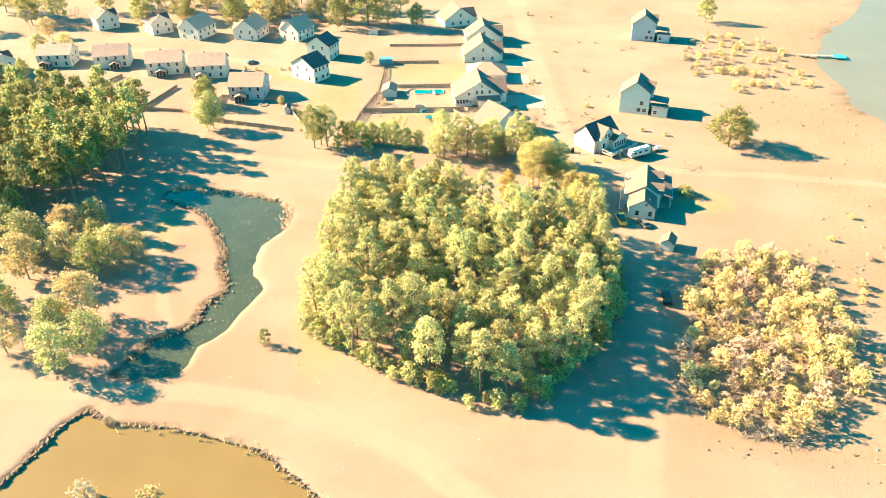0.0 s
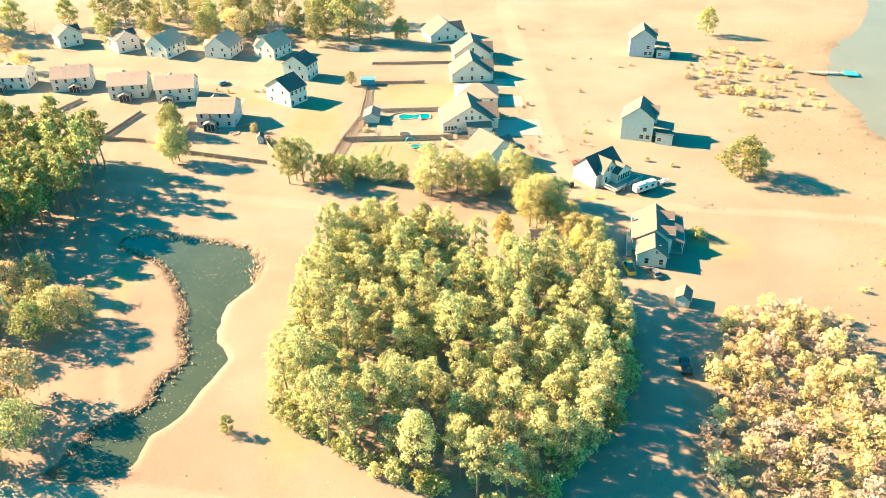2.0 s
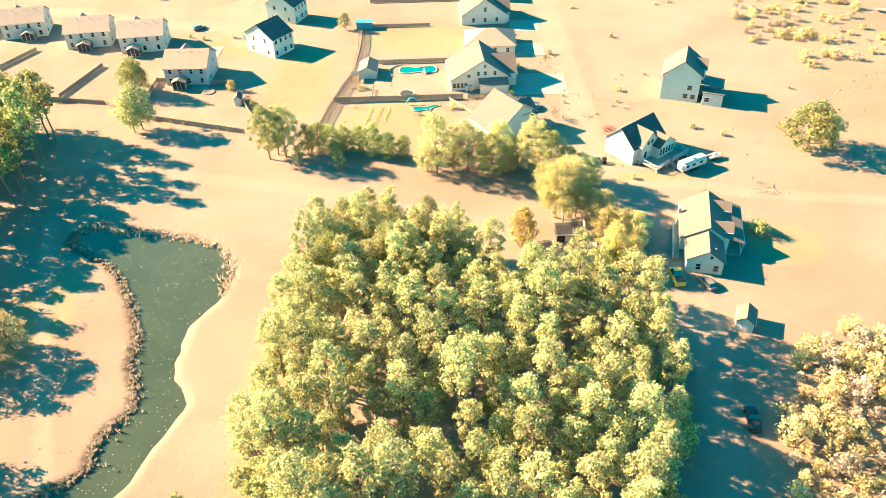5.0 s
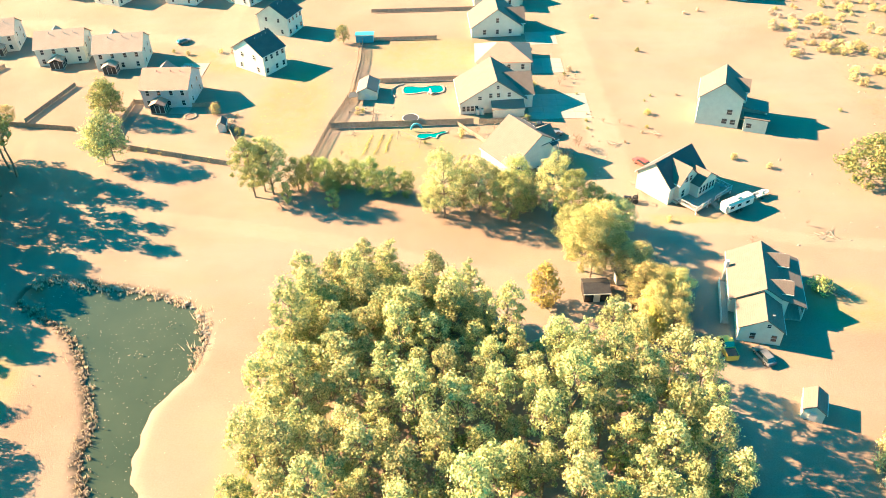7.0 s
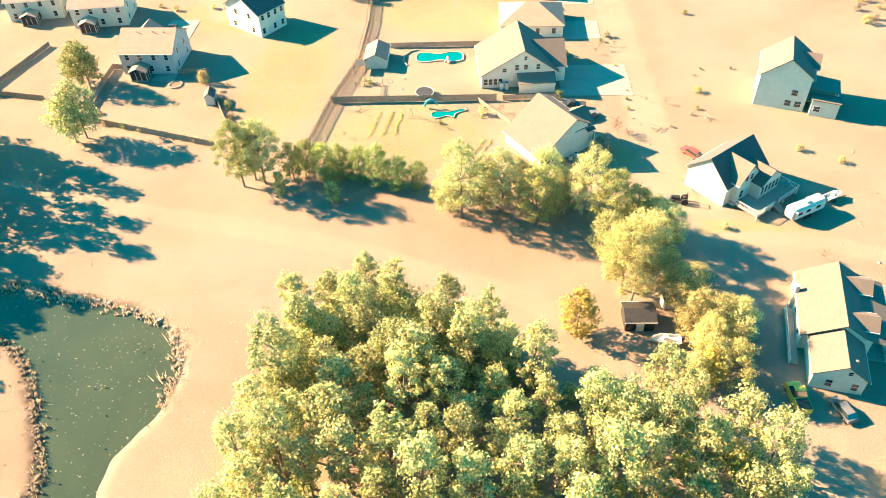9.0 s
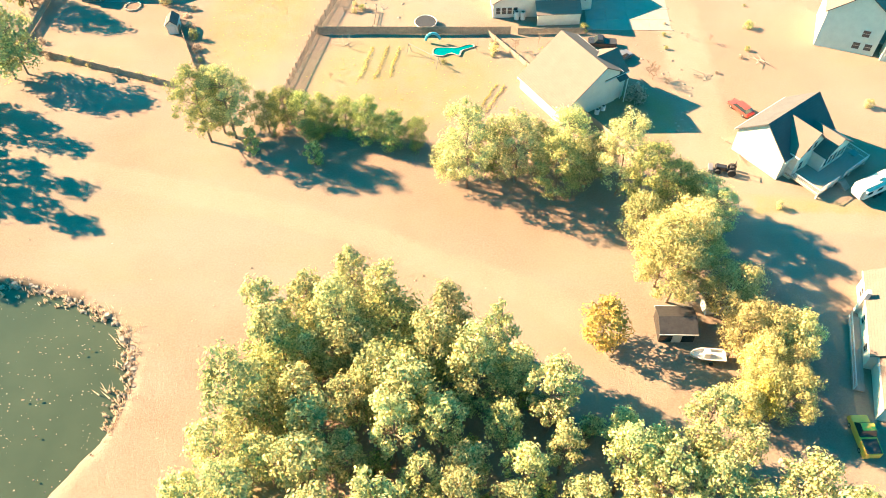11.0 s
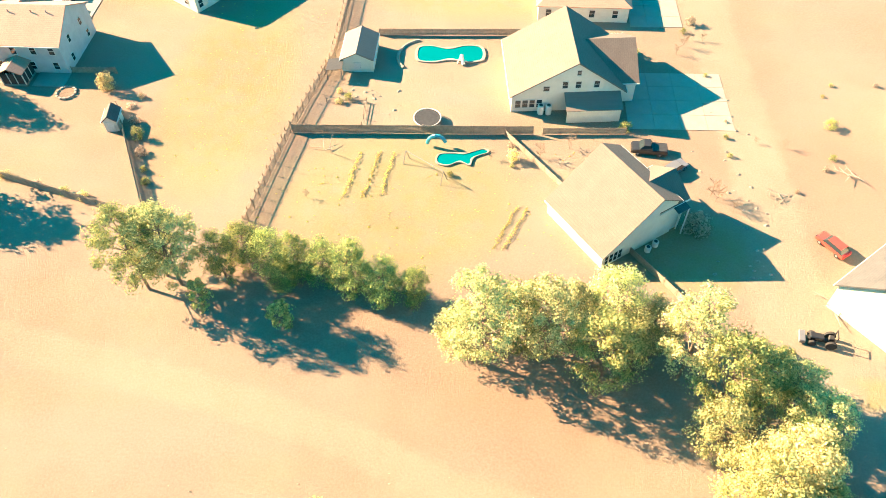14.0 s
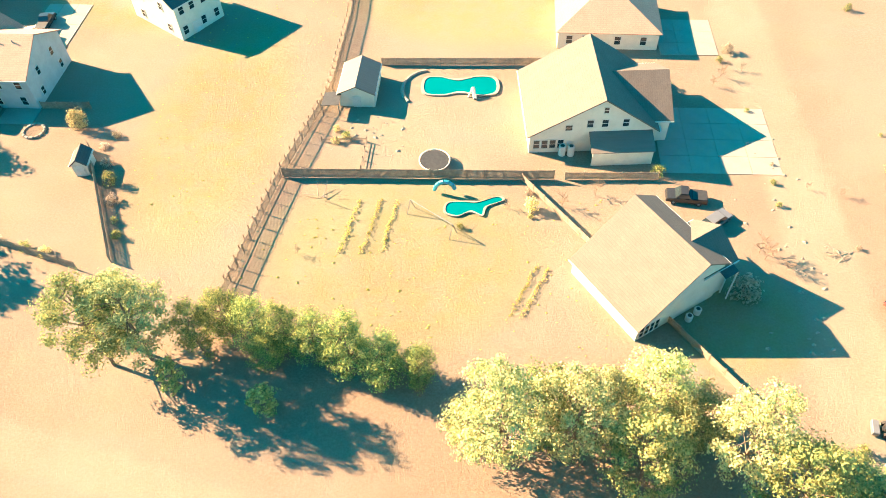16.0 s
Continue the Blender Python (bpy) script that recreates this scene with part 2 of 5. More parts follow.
# ---- building blocks ----
def part(name, bm, material, parent=None, label="", m=None):
    """Links a bmesh as one mesh object, under a thing or part if one is given."""
    if m is not None:
        bm.transform(m)
    me = bpy.data.meshes.new(name)
    bm.to_mesh(me)
    bm.free()
    me.materials.append(M[material])
    ob = new(name, me)
    ob.parent = parent
    return tagged(ob, label) if label else ob


def share(name, me, parent, m):
    """A piece on mesh data that alike pieces share."""
    ob = new(name, me)
    ob.parent = parent
    ob.matrix_basis = m
    return ob


def thing(name, label, category, m=None, group="", kind=""):
    ob = new(name)
    ob.empty_display_size = 0.3
    if m is not None:
        ob.matrix_basis = m
    return tagged(ob, label, category, group, kind)


def box(bm, x0, x1, y0, y1, z0, z1, bevel=0.0):
    vs = [bm.verts.new((x, y, z)) for z in (z0, z1) for x, y in ((x0, y0), (x1, y0), (x1, y1), (x0, y1))]
    fs = [bm.faces.new([vs[i] for i in f]) for f in ((3, 2, 1, 0), (4, 5, 6, 7), (0, 1, 5, 4), (1, 2, 6, 5), (2, 3, 7, 6), (3, 0, 4, 7))]
    if bevel:
        bmesh.ops.bevel(bm, geom=list({e for f in fs for e in f.edges}), offset=bevel, segments=1, affect="EDGES")
    return bm


def boxes(*rows, bevel=0.0):
    bm = bmesh.new()
    for row in rows:
        box(bm, *row, bevel=bevel)
    return bm


def tube(bm, a, b, ra, rb, sides=7):
    """A tapered rod from a to b."""
    a, b = Vector(a), Vector(b)
    q = (b - a).to_track_quat("Z", "Y").to_matrix()
    rings = []
    for c, r in ((a, ra), (b, rb)):
        rings.append([bm.verts.new(c + q @ Vector((r * math.cos(k * math.tau / sides), r * math.sin(k * math.tau / sides), 0))) for k in range(sides)])
    for k in range(sides):
        bm.faces.new((rings[0][k], rings[0][(k + 1) % sides], rings[1][(k + 1) % sides], rings[1][k]))
    bm.faces.new(rings[0][::-1])
    bm.faces.new(rings[1])
    return bm


def prism(bm, ring, z0, z1):
    """A flat outline (list of x, y) raised from z0 to z1."""
    lo = [bm.verts.new((x, y, z0)) for x, y in ring]
    hi = [bm.verts.new((x, y, z1)) for x, y in ring]
    n = len(ring)
    for k in range(n):
        bm.faces.new((lo[k], lo[(k + 1) % n], hi[(k + 1) % n], hi[k]))
    bm.faces.new(lo[::-1])
    bm.faces.new(hi)
    return bm


def slab(bm, corners, thick):
    """A sloping plate: four corners of its top face."""
    top = [Vector(c) for c in corners]
    nrm = (top[1] - top[0]).cross(top[2] - top[0]).normalized()
    if nrm.z < 0:
        nrm = -nrm
    hi = [bm.verts.new(c) for c in top]
    lo = [bm.verts.new(c - nrm * thick) for c in top]
    n = len(top)
    for k in range(n):
        bm.faces.new((hi[k], hi[(k + 1) % n], lo[(k + 1) % n], lo[k]))
    bm.faces.new(hi)
    bm.faces.new(lo[::-1])
    return bm


def fixed(bm):
    bmesh.ops.recalc_face_normals(bm, faces=bm.faces[:])
    return bm


def spline(points, steps=8, closed=True):
    """A smooth line through a few control points."""
    pts, out, n = [np.array(p, float) for p in points], [], len(points)
    last = n if closed else n - 1
    for i in range(last):
        if closed:
            p0, p1, p2, p3 = pts[i - 1], pts[i], pts[(i + 1) % n], pts[(i + 2) % n]
        else:
            p0, p1, p2, p3 = pts[max(i - 1, 0)], pts[i], pts[i + 1], pts[min(i + 2, n - 1)]
        for k in range(steps):
            t = k / steps
            out.append(0.5 * (2 * p1 + (p2 - p0) * t + (2 * p0 - 5 * p1 + 4 * p2 - p3) * t * t + (3 * p1 - p0 - 3 * p2 + p3) * t ** 3))
    if not closed:
        out.append(pts[-1])
    return np.array(out)


def near(px, py, line, closed=False):
    """Distance from many points to a line."""
    best = np.full(px.shape, 1e9)
    n = len(line)
    for i in range(n if closed else n - 1):
        (ax, ay), (bx, by) = line[i], line[(i + 1) % n]
        dx, dy = bx - ax, by - ay
        t = np.clip(((px - ax) * dx + (py - ay) * dy) / (dx * dx + dy * dy + 1e-9), 0, 1)
        best = np.minimum(best, np.hypot(px - ax - t * dx, py - ay - t * dy))
    return best


def inside(px, py, ring):
    res = np.zeros(px.shape, bool)
    n = len(ring)
    for i in range(n):
        (ax, ay), (bx, by) = ring[i], ring[(i + 1) % n]
        hit = ((ay > py) != (by > py)) & (px < (bx - ax) * (py - ay) / (by - ay + 1e-12) + ax)
        res ^= hit
    return res


# ---- ground and water ----
POND_N = spline([(-87, 192), (-84, 198.5), (-75, 197), (-62, 194.5), (-52, 190), (-48, 183), (-48.5, 174), (-52.5, 166), (-52, 154), (-48, 147), (-51, 137),
                 (-53, 130), (-57.5, 124), (-58, 118), (-63, 115), (-72, 115), (-70, 121), (-68, 127), (-60.5, 133), (-60.5, 139), (-57, 147), (-61, 156),
                 (-62, 163), (-67, 173), (-75, 184)], 6)
POND_S = spline([(-81, 86), (-78.5, 94), (-76, 102), (-73, 105), (-69.5, 103), (-66, 101.5), (-57, 101), (-49, 99), (-38, 95.7), (-31.5, 91), (-24, 84.5),
                 (-18, 74), (-22, 58), (-45, 48), (-70, 52), (-84, 70)], 6)
RIVER = spline([(146, 248), (145.5, 284), (152, 317), (173, 357), (186, 370), (212, 410), (270, 520), (420, 600), (1200, 600), (1200, 60), (420, 90), (230, 160), (165, 215)], 5)
FIELD_TRACK = spline([(-150, 236), (-100, 226), (-73, 220), (-46.6, 214.4), (-22, 208), (-10, 203), (7, 197), (20, 184)], 6, False)
SOUTH_TRACK = spline([(-200, 116), (-130, 112), (-93, 110.5), (-58.8, 110.5), (-35, 106.5), (-12, 96.5), (1, 86), (30, 60)], 6, False)
EAST_ROAD = spline([(20, 40), (30, 75), (35, 98), (40, 118), (42.5, 137), (46, 165), (44, 182), (42, 200), (34, 212), (30, 230)], 6, False)
NORTH_ROAD = spline([(24, 200), (33, 213), (33.5, 242), (33, 262), (32, 287), (31, 320), (30, 360), (28, 430)], 6, False)
LANE = spline([(33, 212), (53, 213.5), (68, 209.5), (95, 206), (130, 200)], 6, False)
WEST_LANE = spline([(-60, 118), (-72, 144), (-82, 167), (-94, 199), (-104, 228), (-112, 252)], 6, False)
STREET = spline([(-220, 330), (-150, 330), (-110, 318), (-80, 312), (-72, 300), (-80, 330), (-70, 360), (-20, 372)], 6, False)

MARSH = [(61, 160), (50, 135), (41, 113), (43, 97), (60, 92), (75, 90), (120, 60), (240, 80), (240, 300), (200, 380), (130, 400), (112, 330), (100, 275), (96, 230), (100, 190), (82, 168)]


def stepped(lo, hi, fine_lo, fine_hi, step):
    """Grid lines: even in the middle, ever wider outwards."""
    mid = list(np.arange(fine_lo, fine_hi + 0.01, step))
    a, s = [], step
    while not a or a[-1] > lo:
        s *= 1.22
        a.append((a[-1] if a else fine_lo) - s)
    b, s = [], step
    while not b or b[-1] < hi:
        s *= 1.22
        b.append((b[-1] if b else fine_hi) + s)
    return np.array(a[::-1] + mid + b)


def smooth(x, a, b):
    t = np.clip((x - a) / (b - a), 0, 1)
    return t * t * (3 - 2 * t)


def build_ground():
    xs, ys = stepped(-3500, 3500, -112, 96, 1.1), stepped(-2500, 4200, 74, 306, 1.1)
    px, py = [g.ravel() for g in np.meshgrid(xs, ys)]
    z = 0.04 * np.sin(px * 0.07 + 1.0) * np.cos(py * 0.055) + 0.02 * np.sin(px * 0.31 + py * 0.23)
    wobble = 0.5 * np.sin(px * 0.9 + 0.7 * py) + 0.5 * np.sin(1.3 * py - 0.6 * px + 2)
    bank = np.zeros(px.shape)
    for ring, bed in ((POND_N, 1.5), (POND_S, 1.5), (RIVER, 1.2)):
        d = near(px, py, ring, True)
        sd = np.where(inside(px, py, ring), d, -d) + 0.35 * wobble
        z -= bed * smooth(sd, -1.2, 2.2)
        # darkest on west banks: the cut bank's shade is put into the colour
        bank = np.maximum(bank, smooth(sd, -1.7, -0.2) * (0.75 + 0.25 * wobble) * np.where(px < 20, 1 - smooth(px + 0.25 * wobble, -60, -56), 0.6))
    zones = np.zeros((len(px), 4))
    for line, w in ((FIELD_TRACK, 2.4), (SOUTH_TRACK, 3.0), (EAST_ROAD, 3.2), (NORTH_ROAD, 4.5), (LANE, 2.2), (WEST_LANE, 1.6), (STREET, 4.0)):
        zones[:, 0] = np.maximum(zones[:, 0], 1 - smooth(near(px, py, line), w * 0.5, w * 1.3))
    for cx, cy, rx, ry in ((-18, 244, 20, 16), (-48, 268, 12, 30), (22, 236, 9, 8), (-70, 300, 18, 12), (-10, 300, 24, 14), (40, 215, 22, 4), (70, 190, 10, 8),
                           (-30, 150, 10, 40), (-84, 168, 8, 16)):
        zones[:, 1] = np.maximum(zones[:, 1], 1 - smooth(np.hypot((px - cx) / rx, (py - cy) / ry), 0.5, 1.2))
    edge = near(px, py, MARSH, True)
    zones[:, 2] = smooth(np.where(inside(px, py, MARSH), edge, -edge), -4, 7)
    zones[:, 3] = bank
    nx, ny = len(xs), len(ys)
    i = np.arange(nx * ny).reshape(ny, nx)
    faces = np.stack([i[:-1, :-1], i[:-1, 1:], i[1:, 1:], i[1:, :-1]], -1).reshape(-1, 4)
    me = bpy.data.meshes.new("ground")
    me.from_pydata(np.stack([px, py, z], -1).tolist(), [], faces.tolist())
    me.attributes.new("zones", "FLOAT_COLOR", "POINT").data.foreach_set("color", zones.astype(np.float32).ravel())
    me.polygons.foreach_set("use_smooth", np.ones(len(faces), bool))
    me.materials.append(M["ground"])
    return tagged(new("ground", me), "flat ground of dry cream grass with sandy tracks", "ground", kind="structure")


build_ground()


def build_water(name, ring, z, material, label):
    """A sheet of water, reaching a little under its banks."""
    c = ring.mean(0)
    bm = bmesh.new()
    vs = []
    n = len(ring)
    for k in range(n):
        t = ring[(k + 1) % n] - ring[k - 1]
        out = np.array([t[1], -t[0]]) / (np.hypot(*t) + 1e-9)
        area = sum(ring[i][0] * ring[(i + 1) % n][1] - ring[(i + 1) % n][0] * ring[i][1] for i in range(n))
        p = ring[k] + (out if area > 0 else -out) * 0.9
        vs.append(bm.verts.new((*p, z)))
    f = bm.faces.new(vs)
    f.normal_update()
    if f.normal.z < 0:
        f.normal_flip()
    bmesh.ops.triangulate(bm, faces=[f])
    return tagged(part(name, bm, material), label, "water", kind="structure")


build_water("pond_water", POND_N, -0.42, "pond", "gray-green pond water flecked with floating leaves")
build_water("pond_water", POND_S, -0.42, "mud", "ochre muddy pond water with low bank")
build_water("river_water", RIVER, -0.3, "river", "pale gray tidal river water")


# ---- trees ----
def leaf_mesh(name, centres, radii, per, size, material, rng, flat=0.75, needle=1.0):
    """Leaves in clumps: each a small bent blade, turned mostly outwards from its clump."""
    k = len(centres)
    c, r = np.repeat(np.array(centres), per, 0), np.repeat(np.array(radii), per)
    n = len(c)
    d = rng.normal(size=(n, 3))
    d /= np.linalg.norm(d, axis=1)[:, None]
    pos = c + d * (r * rng.random(n) ** 0.5 * (1 + 0.28 * np.abs(rng.normal(size=n))))[:, None] * np.array([1, 1, flat])
    nor = d * 0.95 + rng.normal(size=(n, 3)) * 0.4 + np.array([0, 0, 0.3])
    nor /= np.linalg.norm(nor, axis=1)[:, None]
    a = np.cross(nor, rng.normal(size=(n, 3)))
    a /= np.linalg.norm(a, axis=1)[:, None] + 1e-9
    b = np.cross(nor, a)
    s = (size * (0.55 + 0.9 * rng.random(n)))[:, None]
    v = np.stack([pos - a * s * 0.5 * needle, pos + b * s * 0.32 + nor * s * 0.12, pos + a * s * 0.5 * needle, pos - b * s * 0.32 + nor * s * 0.1], 1).reshape(-1, 3)
    me = bpy.data.meshes.new(name)
    f = np.arange(n * 4).reshape(-1, 4)
    me.from_pydata(v.tolist(), [], f.tolist())
    me.materials.append(M[material])
    return me


def stem(bm, rng, height, r0, lean=0.03, segs=5):
    """A tapered, slightly bent trunk; returns the points along it."""
    p, pts = Vector((0, 0, -0.3)), []
    for k in range(segs):
        q = Vector((lean * height * math.sin(k * 1.3 + rng.random() * 6) * 0.5, lean * height * math.cos(k + rng.random() * 6) * 0.5, height * (k + 1) / segs))
        tube(bm, p, q, r0 * (1 - 0.8 * k / segs), r0 * (1 - 0.8 * (k + 1) / segs), 7)
        pts.append(q)
        p = q
    return pts


def tree(kind, seed, height, spread, base, clumps, per, size, leaf, label, category="tree", bark="bark", clump_r=(0.7, 1.25), shape="pine"):
    """A prototype: trunk with limbs, and a crown of leaf clumps at their ends. base: where the crown begins, as a share of the height."""
    rng = np.random.default_rng(seed)
    root = thing(kind, label, category)
    bm = bmesh.new()
    pts = stem(bm, rng, height * 0.93, 0.012 * height + 0.05)
    centres, radii = [], []
    for k in range(clumps):
        u = (k + 0.5) / clumps
        z = height * (base + (1 - base) * u ** 0.85)
        if shape == "pine":
            wide = spread * (0.30 + 0.75 * math.sin(math.pi * min(1.0, 0.22 + 0.76 * u)))
        else:
            wide = spread * math.sqrt(max(0.06, 1 - (2 * u - 0.85) ** 2 * 0.8))
        ang = k * 2.4 + rng.random() * 0.9
        rad = wide * (0.35 + 0.65 * rng.random() ** 0.6) * (0.9 + 0.2 * rng.random())
        c = Vector((math.cos(ang) * rad, math.sin(ang) * rad, z + rng.normal() * 0.03 * height))
        centres.append(tuple(c))
        radii.append(clump_r[0] + (clump_r[1] - clump_r[0]) * rng.random())
        if k % 2 == 0:
            f = min(len(pts) - 1, int(u * (1 - base) * len(pts) + base * len(pts) - 0.6))
            tube(bm, pts[max(f, 0)] * 1.0, c, 0.05 + 0.003 * height, 0.02, 5)
    part("trunk", bm, bark, root)
    me = leaf_mesh("crown", centres, radii, per, size, leaf, rng)
    ob = new("crown", me)
    ob.parent = root
    return root


def bare_tree(kind, seed, height, label, bark="deadwood", levels=3):
    rng = np.random.default_rng(seed)
    bm = bmesh.new()
    root = thing(kind, label, "tree")
    pts = stem(bm, rng, height * 0.7, 0.014 * height, 0.05)

    def grow(p, d, length, r, level):
        q = p + d * length
        tube(bm, p, q, r, r * 0.5, 5)
        if level:
            for _ in range(4):
                e = (d + Vector(rng.normal(size=3)) * 0.55 + Vector((0, 0, 0.1))).normalized()
                grow(p + d * length * (0.4 + 0.6 * rng.random()), e, length * 0.62, r * 0.5, level - 1)

    for k in range(9):
        a = k * 2.4
        grow(pts[min(4, 1 + k // 2)], Vector((math.cos(a), math.sin(a), 0.7)).normalized(), height * 0.27, 0.05, levels)
    part("trunk", bm, bark, root)
    return root


def sow(ring, gap, seed, tries=9000):
    """Random places inside an outline, no two nearer than gap."""
    rng = np.random.default_rng(seed)
    ring = np.array(ring, float)
    lo, hi = ring.min(0), ring.max(0)
    p = lo + (hi - lo) * rng.random((tries, 2))
    p = p[inside(p[:, 0], p[:, 1], ring)]
    kept = []
    for q in p:
        if not kept or np.min(np.hypot(*(np.array(kept) - q).T)) > gap:
            kept.append(q)
    return np.array(kept)


def plant(protos, places, seed, lo=0.85, hi=1.15, group="", tall=0.08):
    """Puts copies of the prototypes at the places; each prototype itself takes the first free place."""
    rng = np.random.default_rng(seed)
    for k, q in enumerate(places):
        ob = protos[int(rng.integers(len(protos)))] if k >= len(protos) else protos[k]
        s = lo + (hi - lo) * rng.random()
        m = pose(q[0], q[1], 0, 0, 0, 360 * rng.random()) @ Matrix.Diagonal((s, s, s * (1 + tall * rng.normal()), 1))
        if k < len(protos):
            ob.matrix_basis = pose(q[0], q[1], 0, 0, 0, 360 * rng.random())
            if group:
                ob["group"] = group
        else:
            copy_thing(ob, m)


WOOD = [(-32.5, 131), (-24, 122), (-13, 115), (0, 110), (8, 105.5), (16, 110), (28, 123), (35.5, 140), (38.5, 153), (34.5, 165), (26, 175), (18, 177), (8, 178), (2, 186),
        (-8, 191), (-21, 195), (-29, 190), (-32, 170), (-33, 150)]
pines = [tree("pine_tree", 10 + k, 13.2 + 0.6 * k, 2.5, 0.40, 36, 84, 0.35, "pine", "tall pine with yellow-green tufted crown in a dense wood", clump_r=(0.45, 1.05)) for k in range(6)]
plant(pines, sow(WOOD, 4.3, 3), 5, 0.76, 1.2, "pines of the wood")
edge_shrubs = [tree("understory_shrub", 30 + k, 4.2, 1.5, 0.12, 14, 40, 0.45, "oak" if k % 2 else "pine", "leafy shrub at the edge of the pine wood", "shrub", clump_r=(0.5, 0.9), shape="round") for k in range(3)]
ring = np.array(WOOD + [WOOD[0]])
along = np.concatenate([a + (b - a) * np.linspace(0, 1, max(2, int(np.hypot(*(b - a)) / 2.6)), endpoint=False)[:, None] for a, b in zip(ring[:-1], ring[1:])])
plant(edge_shrubs, along + np.random.default_rng(8).normal(size=along.shape) * 0.8, 9, 0.6, 1.2, "shrubs round the wood")

under = [tree("understory_bush", 35 + k, 5.0, 2.0, 0.08, 16, 40, 0.42, "dark_leaf", "dark green bush beneath the tall pines", "bush", shape="round", clump_r=(0.6, 1.0)) for k in range(2)]
plant(under, sow(WOOD, 6.6, 33), 34, 0.6, 1.0, "bushes beneath the pines")

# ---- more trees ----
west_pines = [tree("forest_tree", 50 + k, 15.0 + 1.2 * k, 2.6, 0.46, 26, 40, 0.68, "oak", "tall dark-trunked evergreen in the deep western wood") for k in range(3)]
WEST = [(-175, 160), (-126, 168), (-113, 182), (-107, 198), (-104, 215), (-106, 234), (-118, 246), (-150, 252), (-190, 256), (-210, 200)]
plant(west_pines, sow(WEST, 4.7, 13), 15, 0.85, 1.25, "trees of the western wood")

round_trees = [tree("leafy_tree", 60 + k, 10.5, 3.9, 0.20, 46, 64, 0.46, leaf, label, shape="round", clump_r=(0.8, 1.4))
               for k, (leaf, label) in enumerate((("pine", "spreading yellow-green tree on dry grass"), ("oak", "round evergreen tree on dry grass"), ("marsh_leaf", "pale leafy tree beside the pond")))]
SINGLE = [(-88.5, 241, 1.0), (-94.5, 263.5, 1.0), (-104, 168, 1.25), (-110, 159, 1.25), (-107, 150, 1.2), (-117, 163, 1.2), (-99, 172, 0.95), (-90, 128, 0.95), (-98, 122, 0.9), (-104, 133, 1.1), (-113, 141, 1.2), (-101, 158, 1.0), (-95, 163, 0.8),
          (-38.9, 309.5, 0.55), (-46, 368, 1.7), (-58, 374, 1.4), (-36, 366, 1.3), (-72, 378, 1.0), (-88, 384, 1.2), (-105, 394, 1.3), (-118, 388, 1.1), (-133, 394, 1.3), (-142, 380, 1.2),
          (-152, 362, 0.95), (-186, 322, 0.9), (-178, 329, 0.8), (-180, 294, 0.75), (-112, 366, 1.0), (-98, 368, 1.1), (-160, 398, 1.1), (-185, 392, 1.0), (-205, 380, 1.2), (-225, 388, 1.3), (-22, 364, 0.8), (-104, 402, 1.2), (-66, 398, 1.2),
          (-122, 262, 0.5), (118, 370, 0.9), (-88, 157, 1.0), (-84.5, 160, 0.85), (-91, 152.5, 1.0), (-79, 122, 1.0), (-84, 116.5, 1.1), (-86, 134, 1.2), (-196, 350, 0.9), (-215, 372, 1.2), (-240, 395, 1.3), (-172, 404, 1.2), (-146, 408, 1.3), (-128, 410, 1.2), (-86, 408, 1.3), (-48, 392, 1.2), (-32, 396, 1.0), (-162, 376, 0.8), (-136, 372, 0.8), (-112, 380, 1.1), (-240, 360, 1.1), (-228, 335, 0.9), (-92, 374, 0.9), (-60, 362, 1.0)]
for k, (x, y, s) in enumerate(SINGLE):
    ob = round_trees[k if k < 3 else 1 + (k % 4 == 0) if y > 330 else (k * 5 + k // 7) % 3]
    s = s * 1.3 if y > 355 else s
    m = pose(x, y, 0, 0, 0, 47 * k) @ Matrix.Diagonal((s, s, s, 1))
    if k < 3:
        ob.matrix_basis = pose(x, y, 0, 0, 0, 47 * k)
    else:
        copy_thing(ob, m)

copy_thing(round_trees[0], pose(-86.8, 242.6, 0, 0, 0, 70) @ Matrix.Diagonal((1.15, 1.15, 1.2, 1)))
copy_thing(round_trees[1], pose(-97.0, 265.5, 0, 0, 0, 110) @ Matrix.Diagonal((0.95, 0.95, 0.9, 1)))
copy_thing(round_trees[1], pose(87.5, 227.5, 0, 0, 0, 20) @ Matrix.Diagonal((1.75, 1.6, 1.2, 1)))
copy_thing(round_trees[2], pose(92.5, 230.5, 0, 0, 0, 140) @ Matrix.Diagonal((1.1, 1.1, 0.85, 1)))

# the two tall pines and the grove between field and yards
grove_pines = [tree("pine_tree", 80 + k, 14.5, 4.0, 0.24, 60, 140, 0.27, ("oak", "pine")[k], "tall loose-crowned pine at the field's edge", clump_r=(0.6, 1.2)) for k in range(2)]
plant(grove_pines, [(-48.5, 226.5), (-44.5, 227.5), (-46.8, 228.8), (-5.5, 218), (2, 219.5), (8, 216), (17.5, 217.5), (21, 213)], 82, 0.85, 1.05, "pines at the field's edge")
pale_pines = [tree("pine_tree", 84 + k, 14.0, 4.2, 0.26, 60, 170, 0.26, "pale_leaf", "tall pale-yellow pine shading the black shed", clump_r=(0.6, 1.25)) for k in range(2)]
plant(pale_pines, [(21.5, 200.2), (24.8, 203.0), (22.9, 197.6), (26.2, 200.4)], 86, 0.9, 1.05, "pale pines beside the shed")
plant_short = [(25.5, 215), (30, 210), (27.5, 206)]
for k, (x, y) in enumerate(plant_short):
    copy_thing(grove_pines[k % 2], pose(x, y, 0, 0, 0, 90 * k + 30) @ Matrix.Diagonal((0.85, 0.85, 0.66, 1)))
